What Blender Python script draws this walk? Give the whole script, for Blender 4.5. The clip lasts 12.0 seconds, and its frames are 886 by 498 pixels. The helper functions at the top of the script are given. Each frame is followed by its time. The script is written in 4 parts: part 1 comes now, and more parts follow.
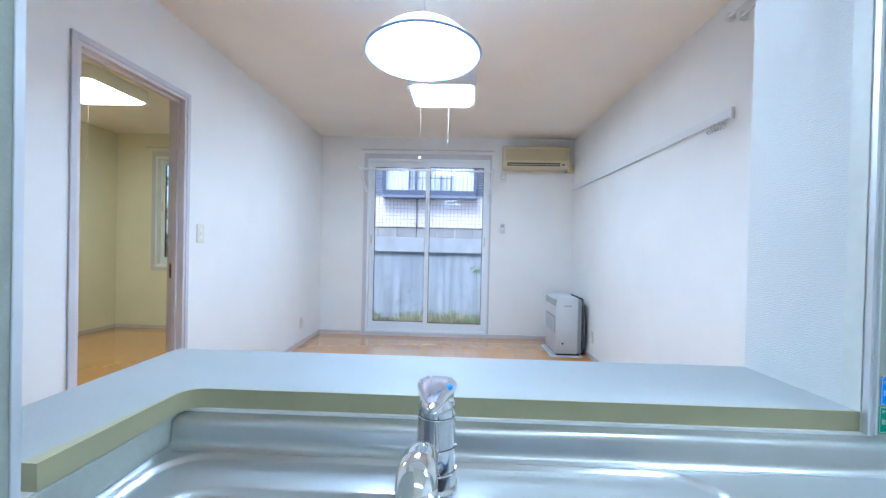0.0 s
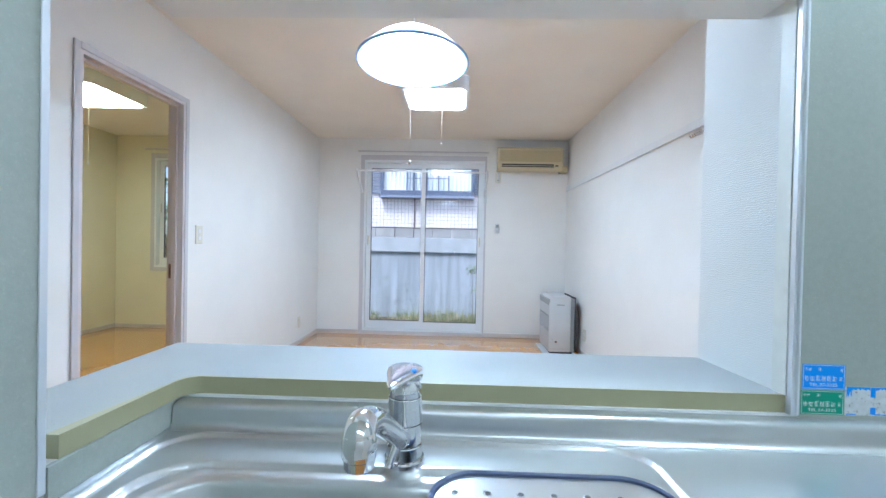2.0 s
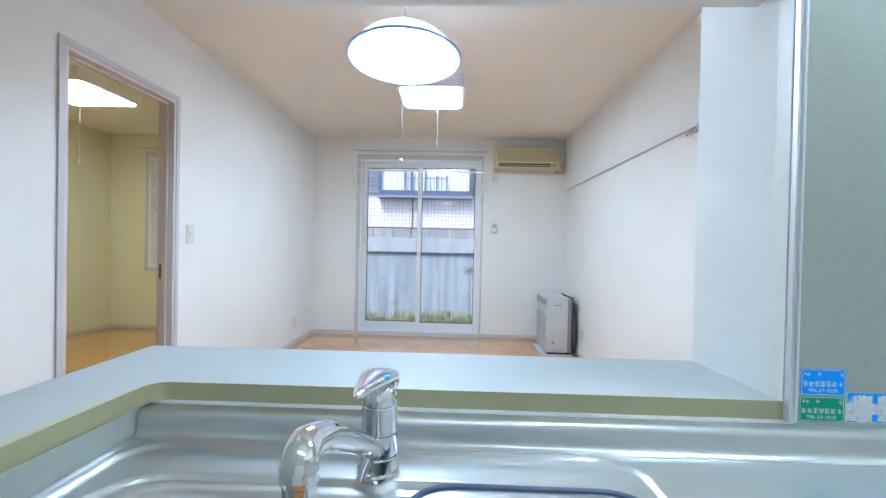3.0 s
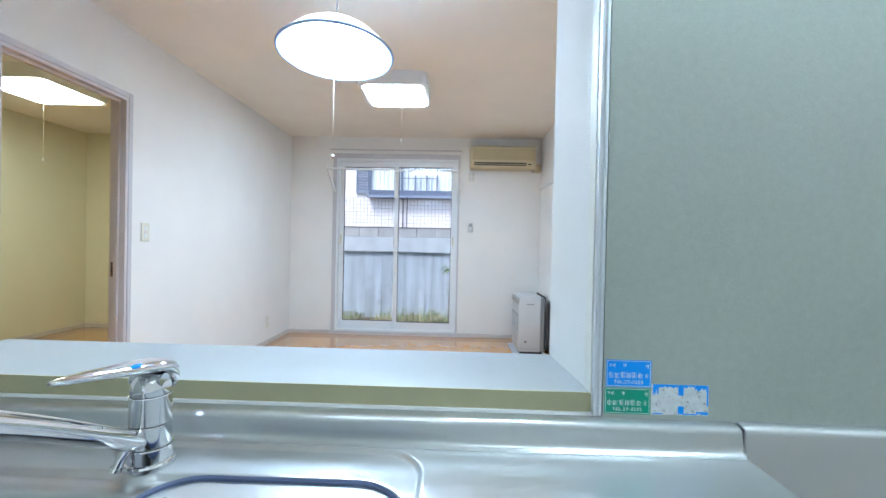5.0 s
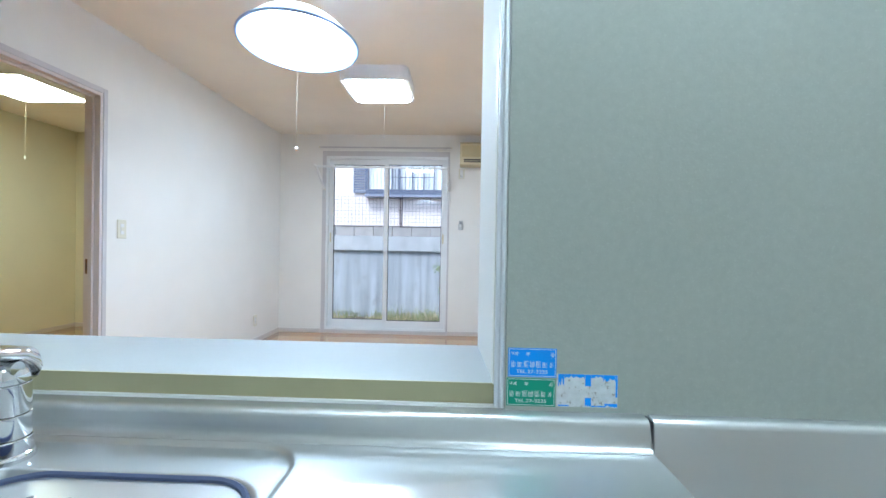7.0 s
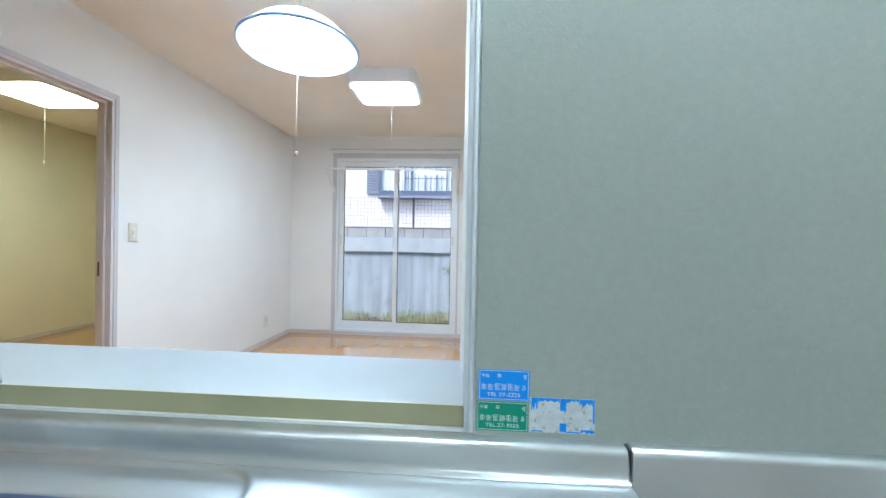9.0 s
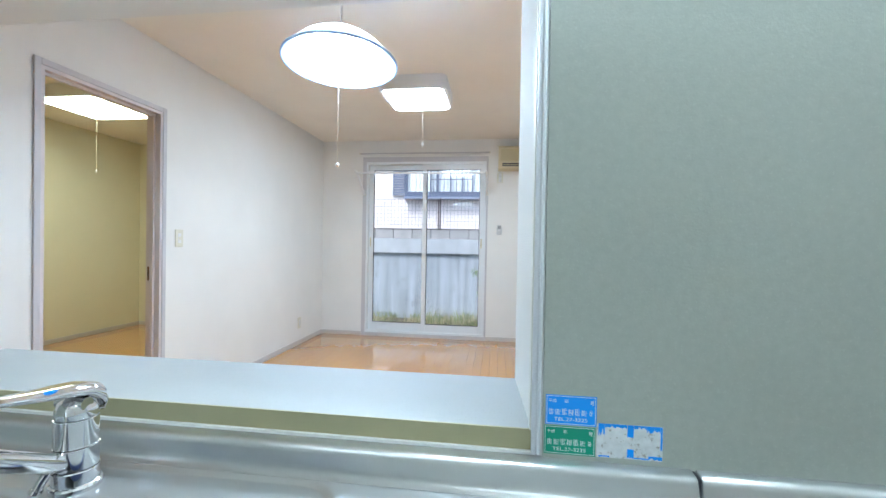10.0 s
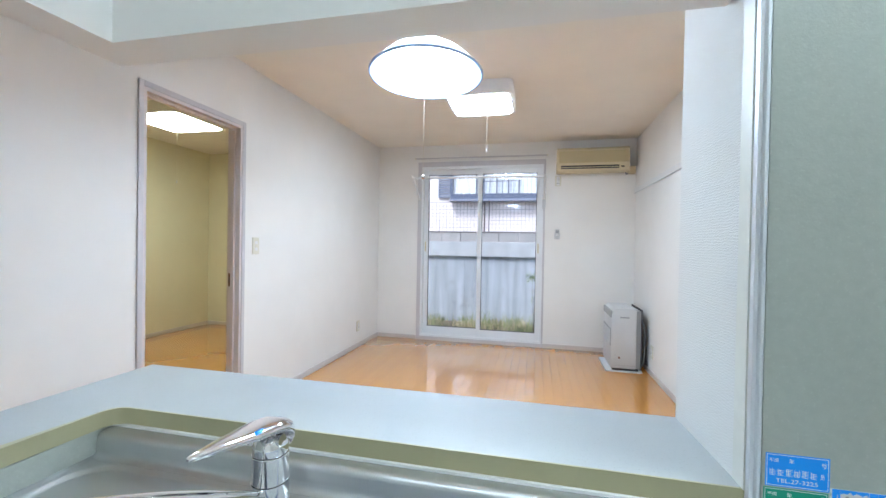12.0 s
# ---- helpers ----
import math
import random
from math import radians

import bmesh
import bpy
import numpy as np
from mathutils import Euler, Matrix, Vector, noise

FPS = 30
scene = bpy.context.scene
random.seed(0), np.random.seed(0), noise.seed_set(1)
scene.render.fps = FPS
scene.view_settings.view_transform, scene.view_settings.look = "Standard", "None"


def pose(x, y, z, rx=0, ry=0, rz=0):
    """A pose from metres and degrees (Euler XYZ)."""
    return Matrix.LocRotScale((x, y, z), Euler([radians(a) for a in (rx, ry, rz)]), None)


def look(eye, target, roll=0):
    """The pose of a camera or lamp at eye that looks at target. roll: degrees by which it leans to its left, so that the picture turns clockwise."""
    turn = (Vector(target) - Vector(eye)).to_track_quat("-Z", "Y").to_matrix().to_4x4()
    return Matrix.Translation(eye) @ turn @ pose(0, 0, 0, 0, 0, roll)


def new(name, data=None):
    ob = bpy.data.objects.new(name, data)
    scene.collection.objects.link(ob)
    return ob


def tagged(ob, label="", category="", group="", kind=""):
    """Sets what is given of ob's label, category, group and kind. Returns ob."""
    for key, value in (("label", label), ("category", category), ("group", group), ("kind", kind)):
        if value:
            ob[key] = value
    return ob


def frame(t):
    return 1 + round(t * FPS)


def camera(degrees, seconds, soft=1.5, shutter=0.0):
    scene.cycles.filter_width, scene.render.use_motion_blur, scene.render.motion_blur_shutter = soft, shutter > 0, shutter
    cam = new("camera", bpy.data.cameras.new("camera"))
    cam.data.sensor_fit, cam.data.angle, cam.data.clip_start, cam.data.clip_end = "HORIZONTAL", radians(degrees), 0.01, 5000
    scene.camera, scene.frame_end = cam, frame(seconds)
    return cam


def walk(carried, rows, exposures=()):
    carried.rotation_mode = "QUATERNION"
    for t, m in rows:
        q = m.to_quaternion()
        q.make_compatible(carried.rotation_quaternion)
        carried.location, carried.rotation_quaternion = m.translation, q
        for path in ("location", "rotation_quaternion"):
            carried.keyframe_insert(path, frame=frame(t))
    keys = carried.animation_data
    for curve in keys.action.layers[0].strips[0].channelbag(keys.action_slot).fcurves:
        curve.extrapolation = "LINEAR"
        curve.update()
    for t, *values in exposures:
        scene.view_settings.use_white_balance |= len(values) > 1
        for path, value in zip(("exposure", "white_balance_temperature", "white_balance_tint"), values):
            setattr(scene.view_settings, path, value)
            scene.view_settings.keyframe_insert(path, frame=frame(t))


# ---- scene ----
PATH = [
    (0, (0.145, 0.024, 1.115), (0.078, 2.023, 1.094), 1.3),
    (0.5, (0.169, 0.022, 1.107), (0.1, 2.021, 1.086), 1.3),
    (1, (0.186, 0.025, 1.086), (0.118, 2.024, 1.066), 1.3),
    (1.5, (0.191, -0.013, 1.098), (0.127, 1.986, 1.079), 1.3),
    (2, (0.19, -0.043, 1.12), (0.127, 1.956, 1.098), 1.2),
    (2.5, (0.193, -0.022, 1.12), (0.131, 1.977, 1.098), 1.2),
    (3, (0.217, -0.01, 1.118), (0.159, 1.989, 1.097), 1.2),
    (5, (0.5, 0.009, 1.107), (0.443, 2.008, 1.089), 1.2),
    (5.5, (0.516, 0.01, 1.1), (0.457, 2.009, 1.082), 1.2),
    (6, (0.519, 0.006, 1.094), (0.46, 2.005, 1.076), 1.2),
    (6.5, (0.558, 0.026, 1.086), (0.494, 2.025, 1.068), 1.1),
    (7, (0.647, 0.051, 1.084), (0.578, 2.049, 1.066), 1.0),
    (9, (0.705, 0.079, 1.104), (0.564, 2.074, 1.087), 1.1),
    (9.5, (0.681, 0.066, 1.118), (0.498, 2.058, 1.098), 1.0),
    (10, (0.649, 0.053, 1.141), (0.393, 2.036, 1.119), 1.0),
    (10.5, (0.618, 0.036, 1.172), (0.28, 2.007, 1.147), 0.9),
    (11, (0.563, 0.031, 1.186), (0.156, 1.989, 1.161), 1.0),
    (11.5, (0.5, 0.033, 1.192), (0.058, 1.984, 1.164), 0.8),
    (12, (0.453, 0.046, 1.185), (0.008, 1.996, 1.163), 1.0),
]
cam = camera(94.7, 12.0)
EXPOSURES = [(0, 0.95, 5100, 12), (2.5, 0.95, 5450, 11), (5.5, 0.98, 5550, 10), (9.5, 1.0, 5700, 9), (12, 0.97, 5850, 13)]
walk(cam, [(t, look(eye, target, roll)) for t, eye, target, roll in PATH], EXPOSURES)

world = bpy.data.worlds.new("sky")
scene.world = world
world.use_nodes = True
wn = world.node_tree
sky = wn.nodes.new("ShaderNodeTexSky")
sky.sky_type, sky.sun_disc = "NISHITA", False
sky.sun_elevation, sky.sun_rotation = radians(50), radians(200)
sky.air_density, sky.dust_density = 1.0, 2.0
wn.links.new(sky.outputs[0], wn.nodes["Background"].inputs[0])
wn.nodes["Background"].inputs[1].default_value = 0.15
sun = new("sun", bpy.data.lights.new("sun", "SUN"))
sun.data.energy, sun.data.angle, sun.data.color = 1.5, radians(15), (1.0, 0.96, 0.9)
sun.matrix_basis = look((0, 0, 0), (0.2, 0.55, -0.7))

LAMP_CEIL, LAMP_RING, LAMP_BED, LAMP_SINK, LAMP_KITCHEN_FILL = 27.0, 62.0, 12.4, 112.0, 6.4

# ---- plan ----
XL, XR, YF, H = -1.51, 1.52, 4.94, 2.40      # living room
XB, YB, YS = -4.07, 1.10, -1.50              # bedroom west wall, bedroom south wall, kitchen south wall
WT = 0.085                                   # wall thickness
PX, PY, PD, PF = 0.70, 0.588, 0.804, 0.688   # pier edge, kitchen panel plane, pier back, pier edge at its back
IX = -0.243                                  # inner face of the left kitchen wall
LZ, LB = 0.90, 0.8735                         # ledge top and underside
WZ = 0.832                                   # worktop
HB = 1.512                                   # underside of the header


# ---- materials ----
def mat(name, col, rough=0.5, metal=0.0, var=0.04, scale=6.0, bump=0.0, grain=300.0, stretch=(1, 1, 1), dist=0.0005, coat=0.0, rvar=0.0, spot=0.0, spotcol=None, spotscale=400.0, piece=0.0):
    m = bpy.data.materials.new(name)
    m.use_nodes = True
    n, l = m.node_tree.nodes, m.node_tree.links
    b = n["Principled BSDF"]
    b.inputs["Roughness"].default_value = rough
    b.inputs["Metallic"].default_value = metal
    b.inputs["Coat Weight"].default_value = coat
    b.inputs["Coat Roughness"].default_value = 0.025
    tc = n.new("ShaderNodeTexCoord")
    mp = n.new("ShaderNodeMapping")
    mp.inputs["Scale"].default_value = stretch
    l.new(tc.outputs["Object"], mp.inputs["Vector"])
    big = n.new("ShaderNodeTexNoise")
    big.inputs["Scale"].default_value = scale
    big.inputs["Detail"].default_value = 5
    l.new(mp.outputs[0], big.inputs["Vector"])
    ramp = n.new("ShaderNodeValToRGB")
    ramp.color_ramp.elements[0].position, ramp.color_ramp.elements[1].position = 0.3, 0.7
    ramp.color_ramp.elements[0].color = (*[c * (1 - var) for c in col], 1)
    ramp.color_ramp.elements[1].color = (*[min(1, c * (1 + var)) for c in col], 1)
    l.new(big.outputs["Fac"], ramp.inputs[0])
    out = ramp.outputs[0]
    if piece:
        info = n.new("ShaderNodeObjectInfo")
        hsv = n.new("ShaderNodeHueSaturation")
        mr = n.new("ShaderNodeMapRange")
        mr.inputs["To Min"].default_value, mr.inputs["To Max"].default_value = 1 - piece, 1 + piece
        l.new(info.outputs["Random"], mr.inputs["Value"])
        l.new(mr.outputs[0], hsv.inputs["Value"])
        l.new(out, hsv.inputs["Color"])
        out = hsv.outputs[0]
        far = n.new("ShaderNodeMath")
        far.operation = "MULTIPLY"
        far.inputs[1].default_value = 57.0
        l.new(info.outputs["Random"], far.inputs[0])
        l.new(far.outputs[0], mp.inputs["Location"])
    if spot:
        sp = n.new("ShaderNodeTexNoise")
        sp.inputs["Scale"].default_value = spotscale
        sp.inputs["Detail"].default_value = 2
        l.new(tc.outputs["Object"], sp.inputs["Vector"])
        r2 = n.new("ShaderNodeMapRange")
        r2.inputs["From Min"].default_value, r2.inputs["From Max"].default_value = 0.60, 0.70
        r2.inputs["To Max"].default_value = spot
        l.new(sp.outputs["Fac"], r2.inputs["Value"])
        mx = n.new("ShaderNodeMix")
        mx.data_type = "RGBA"
        l.new(r2.outputs[0], mx.inputs["Factor"])
        l.new(out, mx.inputs["A"])
        mx.inputs["B"].default_value = (*(spotcol or (0.3, 0.3, 0.28)), 1)
        out = mx.outputs["Result"]
    l.new(out, b.inputs["Base Color"])
    fine = n.new("ShaderNodeTexNoise")
    fine.inputs["Scale"].default_value = grain
    fine.inputs["Detail"].default_value = 3
    l.new(mp.outputs[0], fine.inputs["Vector"])
    if bump:
        bp = n.new("ShaderNodeBump")
        bp.inputs["Strength"].default_value, bp.inputs["Distance"].default_value = bump, dist
        l.new(fine.outputs["Fac"], bp.inputs["Height"])
        l.new(bp.outputs[0], b.inputs["Normal"])
    if rvar:
        rr = n.new("ShaderNodeMapRange")
        rr.inputs["From Min"].default_value, rr.inputs["From Max"].default_value = 0.3, 0.7
        rr.inputs["To Min"].default_value, rr.inputs["To Max"].default_value = max(0.02, rough - rvar), rough + rvar
        l.new(big.outputs["Fac"], rr.inputs["Value"])
        l.new(rr.outputs[0], b.inputs["Roughness"])
    return m


def glow(name, col, strength):
    m = bpy.data.materials.new(name)
    m.use_nodes = True
    b = m.node_tree.nodes["Principled BSDF"]
    b.inputs["Base Color"].default_value = (0.8, 0.8, 0.8, 1)
    b.inputs["Emission Color"].default_value = (*col, 1)
    b.inputs["Emission Strength"].default_value = strength
    return m


def glass(name, tint=(1, 1, 1), ior=1.5):
    m = bpy.data.materials.new(name)
    m.use_nodes = True
    b = m.node_tree.nodes["Principled BSDF"]
    b.inputs["Base Color"].default_value = (*tint, 1)
    b.inputs["Roughness"].default_value = 0.0
    b.inputs["Transmission Weight"].default_value = 1.0
    b.inputs["IOR"].default_value = ior
    return m


def translucent(name, col, share):
    m = bpy.data.materials.new(name)
    m.use_nodes = True
    n, l = m.node_tree.nodes, m.node_tree.links
    b = n["Principled BSDF"]
    b.inputs["Base Color"].default_value = (*col, 1)
    b.inputs["Roughness"].default_value = 0.3
    t = n.new("ShaderNodeBsdfTranslucent")
    t.inputs[0].default_value = (*col, 1)
    mx = n.new("ShaderNodeMixShader")
    mx.inputs[0].default_value = share
    l.new(b.outputs[0], mx.inputs[1])
    l.new(t.outputs[0], mx.inputs[2])
    l.new(mx.outputs[0], n["Material Output"].inputs[0])
    return m


def weave(name, col, strength=0.45, rib=(420, 420, 1300)):
    """Embossed vinyl wallpaper: two crossed directions of short ribs over a soft mottling."""
    m = mat(name, col, 0.75, var=0.02, scale=3)
    n, l = m.node_tree.nodes, m.node_tree.links
    n["Principled BSDF"].inputs["Specular IOR Level"].default_value = 0.15
    tc = n["Texture Coordinate"]
    hs = []
    for i, (st, rot) in enumerate(((rib, 0.3), ((800, 800, 800), 0.0))):
        mp = n.new("ShaderNodeMapping")
        mp.inputs["Scale"].default_value = st
        mp.inputs["Rotation"].default_value = (rot, rot, 0)
        l.new(tc.outputs["Object"], mp.inputs["Vector"])
        no = n.new("ShaderNodeTexNoise")
        no.inputs["Scale"].default_value = 1.0
        no.inputs["Detail"].default_value = 1.5
        l.new(mp.outputs[0], no.inputs["Vector"])
        hs.append(no)
    ad = n.new("ShaderNodeMath")
    ad.operation = "ADD"
    l.new(hs[0].outputs["Fac"], ad.inputs[0])
    l.new(hs[1].outputs["Fac"], ad.inputs[1])
    bp = n.new("ShaderNodeBump")
    bp.inputs["Strength"].default_value, bp.inputs["Distance"].default_value = strength, 0.0010
    l.new(ad.outputs[0], bp.inputs["Height"])
    l.new(bp.outputs[0], n["Principled BSDF"].inputs["Normal"])
    return m


def ribbed(name, col):
    """Embossed vinyl wallpaper with short, slightly wavy level ribs about 4 mm apart."""
    m = mat(name, col, 0.7, var=0.02, scale=3)
    n, l = m.node_tree.nodes, m.node_tree.links
    n["Principled BSDF"].inputs["Specular IOR Level"].default_value = 0.2
    tc = n["Texture Coordinate"]
    wv = n.new("ShaderNodeTexWave")
    wv.wave_type, wv.bands_direction = "BANDS", "Z"
    for key, val in (("Scale", 80.0), ("Distortion", 7.0), ("Detail", 2.0), ("Detail Scale", 2.2)):
        wv.inputs[key].default_value = val
    l.new(tc.outputs["Object"], wv.inputs["Vector"])
    mp = n.new("ShaderNodeMapping")
    mp.inputs["Scale"].default_value = (70, 70, 260)
    l.new(tc.outputs["Object"], mp.inputs["Vector"])
    no = n.new("ShaderNodeTexNoise")
    no.inputs["Scale"].default_value, no.inputs["Detail"].default_value = 1.0, 2.0
    l.new(mp.outputs[0], no.inputs["Vector"])
    mu = n.new("ShaderNodeMath")
    mu.operation = "MULTIPLY"
    l.new(wv.outputs["Fac"], mu.inputs[0])
    l.new(no.outputs["Fac"], mu.inputs[1])
    bp = n.new("ShaderNodeBump")
    bp.inputs["Strength"].default_value, bp.inputs["Distance"].default_value = 0.3, 0.0012
    l.new(mu.outputs[0], bp.inputs["Height"])
    l.new(bp.outputs[0], n["Principled BSDF"].inputs["Normal"])
    return m


PAPER = weave("white wallpaper", (0.84, 0.825, 0.80))
PIERPAPER = ribbed("ribbed white wallpaper", (0.80, 0.80, 0.79))
CEIL = weave("ceiling paper", (0.88, 0.84, 0.77), 0.3)
BEDPAPER = weave("cream wallpaper", (0.76, 0.72, 0.56))
PANEL = mat("kitchen panel", (0.385, 0.41, 0.37), 0.32, var=0.04, scale=90, bump=0.3, grain=240, dist=0.0008, spot=0.14, spotcol=(0.6, 0.62, 0.58), spotscale=260)
BASEB = mat("baseboard vinyl", (0.61, 0.57, 0.55), 0.45, var=0.03, scale=9)
MAUVE = mat("printed door frame", (0.66, 0.60, 0.61), 0.42, var=0.06, scale=14, stretch=(1, 1, 0.12))
CASE = mat("pale casing", (0.58, 0.56, 0.58), 0.45, var=0.03, scale=12, stretch=(1, 1, 0.2))
WOOD = mat("glossy floor board", (0.61, 0.27, 0.055), 0.10, var=0.025, scale=14, stretch=(1, 0.06, 1), coat=1.0, piece=0.02)
SUBFLOOR = mat("dark joint", (0.45, 0.22, 0.08), 0.6)
LEDGE = mat("speckled laminate", (0.41, 0.43, 0.435), 0.58, var=0.02, scale=10, spot=0.4, spotcol=(0.30, 0.31, 0.30), spotscale=300, bump=0.05, grain=120)
LIP = mat("olive edge band", (0.40, 0.37, 0.22), 0.36, var=0.03, scale=14)
STEEL = mat("brushed stainless", (0.60, 0.61, 0.62), 0.19, 1.0, var=0.02, scale=10, stretch=(0.05, 1, 1), bump=0.006, grain=500, rvar=0.02)
# fine brushing: a dull second lobe over the clear one
sn, sk = STEEL.node_tree.nodes, STEEL.node_tree.links
dull = sn.new("ShaderNodeBsdfPrincipled")
dull.inputs["Metallic"].default_value, dull.inputs["Roughness"].default_value = 1.0, 0.60
sk.new(sn["Principled BSDF"].inputs["Base Color"].links[0].from_socket, dull.inputs["Base Color"])
both = sn.new("ShaderNodeMixShader")
both.inputs[0].default_value = 0.42
sk.new(sn["Principled BSDF"].outputs[0], both.inputs[1])
sk.new(dull.outputs[0], both.inputs[2])
sk.new(both.outputs[0], sn["Material Output"].inputs[0])
CHROME = mat("chrome", (0.78, 0.78, 0.80), 0.05, 1.0, var=0.01)
ALU = mat("aluminium trim", (0.74, 0.76, 0.80), 0.42, 0.55, var=0.02, stretch=(1, 1, 0.05))
WHITE = mat("white plastic", (0.78, 0.78, 0.78), 0.35, var=0.015)
SASH = mat("white vinyl sash", (0.78, 0.80, 0.82), 0.35, var=0.015)
CREAM = mat("aged cream plastic", (0.62, 0.54, 0.36), 0.42, var=0.04, scale=4)
IVORY = mat("ivory plastic", (0.72, 0.69, 0.58), 0.4, var=0.02)
GREYP = mat("grey plastic", (0.33, 0.34, 0.35), 0.45, var=0.04)
LIGHTGREY = mat("light grey enamel", (0.60, 0.61, 0.62), 0.4, var=0.02)
# also on slots, holes and the seam, where black stands for shade inside
BLACK = mat("black rubber and opening shade", (0.03, 0.03, 0.035), 0.6)
NAVY = mat("navy rubber rim", (0.06, 0.08, 0.16), 0.5, var=0.05)
BLUE = mat("blue sticker", (0.01, 0.29, 0.90), 0.35, var=0.03)
GREEN = mat("green sticker", (0.005, 0.29, 0.18), 0.35, var=0.03)
INK = mat("white print", (0.82, 0.85, 0.88), 0.4)
TORN = mat("torn sticker paper", (0.66, 0.68, 0.70), 0.8, var=0.10, scale=120, bump=0.5, grain=300, spot=0.9, spotcol=(0.33, 0.32, 0.30), spotscale=190)
BEAD = mat("aged corner bead", (0.76, 0.76, 0.71), 0.5, var=0.04, scale=30)
BROWN = mat("brown metal", (0.20, 0.10, 0.06), 0.4, 0.3)
INTAKE = mat("yellowed intake grille", (0.52, 0.44, 0.26), 0.5, var=0.05, scale=4)
FENCE_PIPE = mat("brown downpipe", (0.16, 0.13, 0.13), 0.5, var=0.1)
RIM = mat("pale blue shade rim", (0.30, 0.45, 0.72), 0.35)
SHADE = translucent("lit acrylic shade", (0.88, 0.90, 0.92), 0.80)
FRAMEW = mat("lamp frame", (0.82, 0.83, 0.85), 0.85, var=0.02)
GLASS = glass("window glass")
CONCRETE = mat("weathered concrete", (0.36, 0.41, 0.45), 0.85, var=0.24, scale=3.2, stretch=(2.2, 1, 0.16), bump=0.5, grain=40, dist=0.004, spot=0.3, spotcol=(0.18, 0.18, 0.18), spotscale=7)
BLOCK = mat("concrete block", (0.38, 0.38, 0.37), 0.9, var=0.12, scale=5, bump=0.6, grain=90, dist=0.003, piece=0.08)
BEAM = mat("concrete beam", (0.44, 0.48, 0.50), 0.85, var=0.12, scale=4, bump=0.4, grain=60, dist=0.003)
SIDING = mat("pale siding", (0.82, 0.77, 0.76), 0.7, var=0.03, scale=3)
NAVYFRAME = mat("dark bronze window frame", (0.10, 0.13, 0.20), 0.4, var=0.05)
SHUTTER = mat("blue grey louvre", (0.25, 0.29, 0.38), 0.45, var=0.04)
CURTAIN = mat("net curtain", (0.62, 0.68, 0.74), 0.9, var=0.06, scale=5, stretch=(6, 1, 0.2))
ROOF = mat("slate roof", (0.10, 0.11, 0.13), 0.7, var=0.1, scale=6)
WIRE = mat("fence wire", (0.16, 0.15, 0.16), 0.5, 0.0)
DARKMETAL = mat("dark post", (0.06, 0.05, 0.05), 0.5)
EARTH = mat("soil", (0.10, 0.085, 0.06), 0.95, var=0.3, scale=5, bump=0.8, grain=30, dist=0.02)
GRASS = mat("grass blade", (0.22, 0.27, 0.11), 0.7, var=0.5, scale=2.5)
STRAW = mat("dry grass", (0.50, 0.45, 0.28), 0.8, var=0.3, scale=4)
LEAF = mat("leaf", (0.07, 0.14, 0.03), 0.55, var=0.5, scale=4)
LEAFY = mat("yellow green leaf", (0.22, 0.33, 0.05), 0.55, var=0.3, scale=9)
BARK = mat("bark", (0.12, 0.09, 0.06), 0.9, var=0.3, scale=9, bump=0.6, grain=40, dist=0.01)
GLOW_CEIL = glow("lit ceiling diffuser", (0.78, 0.93, 1.0), LAMP_CEIL)
GLOW_RING = glow("lit ring tube", (0.74, 0.90, 1.0), LAMP_RING)
GLOW_BED = glow("lit bedroom diffuser", (0.95, 1.0, 0.72), LAMP_BED)
GLOW_SINK = glow("lit sink tube", (0.84, 0.99, 1.0), LAMP_SINK)
GLOW_KITCHEN_FILL = glow("kitchen fill glow", (0.84, 0.99, 1.0), LAMP_KITCHEN_FILL)


# ---- mesh helpers ----
def box(bm, x0, x1, y0, y1, z0, z1, bevel=0.0, seg=1):
    r = bmesh.ops.create_cube(bm, size=1, matrix=Matrix.LocRotScale(((x0 + x1) / 2, (y0 + y1) / 2, (z0 + z1) / 2), None, (x1 - x0, y1 - y0, z1 - z0)))
    if bevel:
        es = list({e for v in r["verts"] for e in v.link_edges})
        bmesh.ops.bevel(bm, geom=es, offset=bevel, segments=seg, affect="EDGES", profile=0.5)
    return bm


def tube(bm, pts, radii, seg=16, caps=True):
    pts = [Vector(p) for p in pts]
    if not isinstance(radii, (list, tuple)):
        radii = [radii] * len(pts)
    rings, ref = [], None
    for i, p in enumerate(pts):
        d = (pts[min(i + 1, len(pts) - 1)] - pts[max(i - 1, 0)]).normalized()
        if ref is None:
            ref = d.orthogonal().normalized()
        u = (ref - d * ref.dot(d)).normalized()
        ref, v = u, d.cross(u)
        rings.append([bm.verts.new(p + radii[i] * (math.cos(2 * math.pi * k / seg) * u + math.sin(2 * math.pi * k / seg) * v)) for k in range(seg)])
    for a, b in zip(rings, rings[1:]):
        for k in range(seg):
            bm.faces.new((a[k], a[(k + 1) % seg], b[(k + 1) % seg], b[k]))
    if caps:
        bm.faces.new(rings[0][::-1])
        bm.faces.new(rings[-1])
    return bm


def lathe(bm, prof, cx, cy, seg=48, close=False):
    rings = [[bm.verts.new((cx + r * math.cos(2 * math.pi * k / seg), cy + r * math.sin(2 * math.pi * k / seg), z)) for k in range(seg)] for r, z in prof]
    pairs = list(zip(rings, rings[1:])) + ([(rings[-1], rings[0])] if close else [])
    for a, b in pairs:
        for k in range(seg):
            bm.faces.new((a[k], a[(k + 1) % seg], b[(k + 1) % seg], b[k]))
    if not close:
        for r, fl in ((rings[0], 0), (rings[-1], 1)):
            bm.faces.new(r if fl else r[::-1])
    return bm


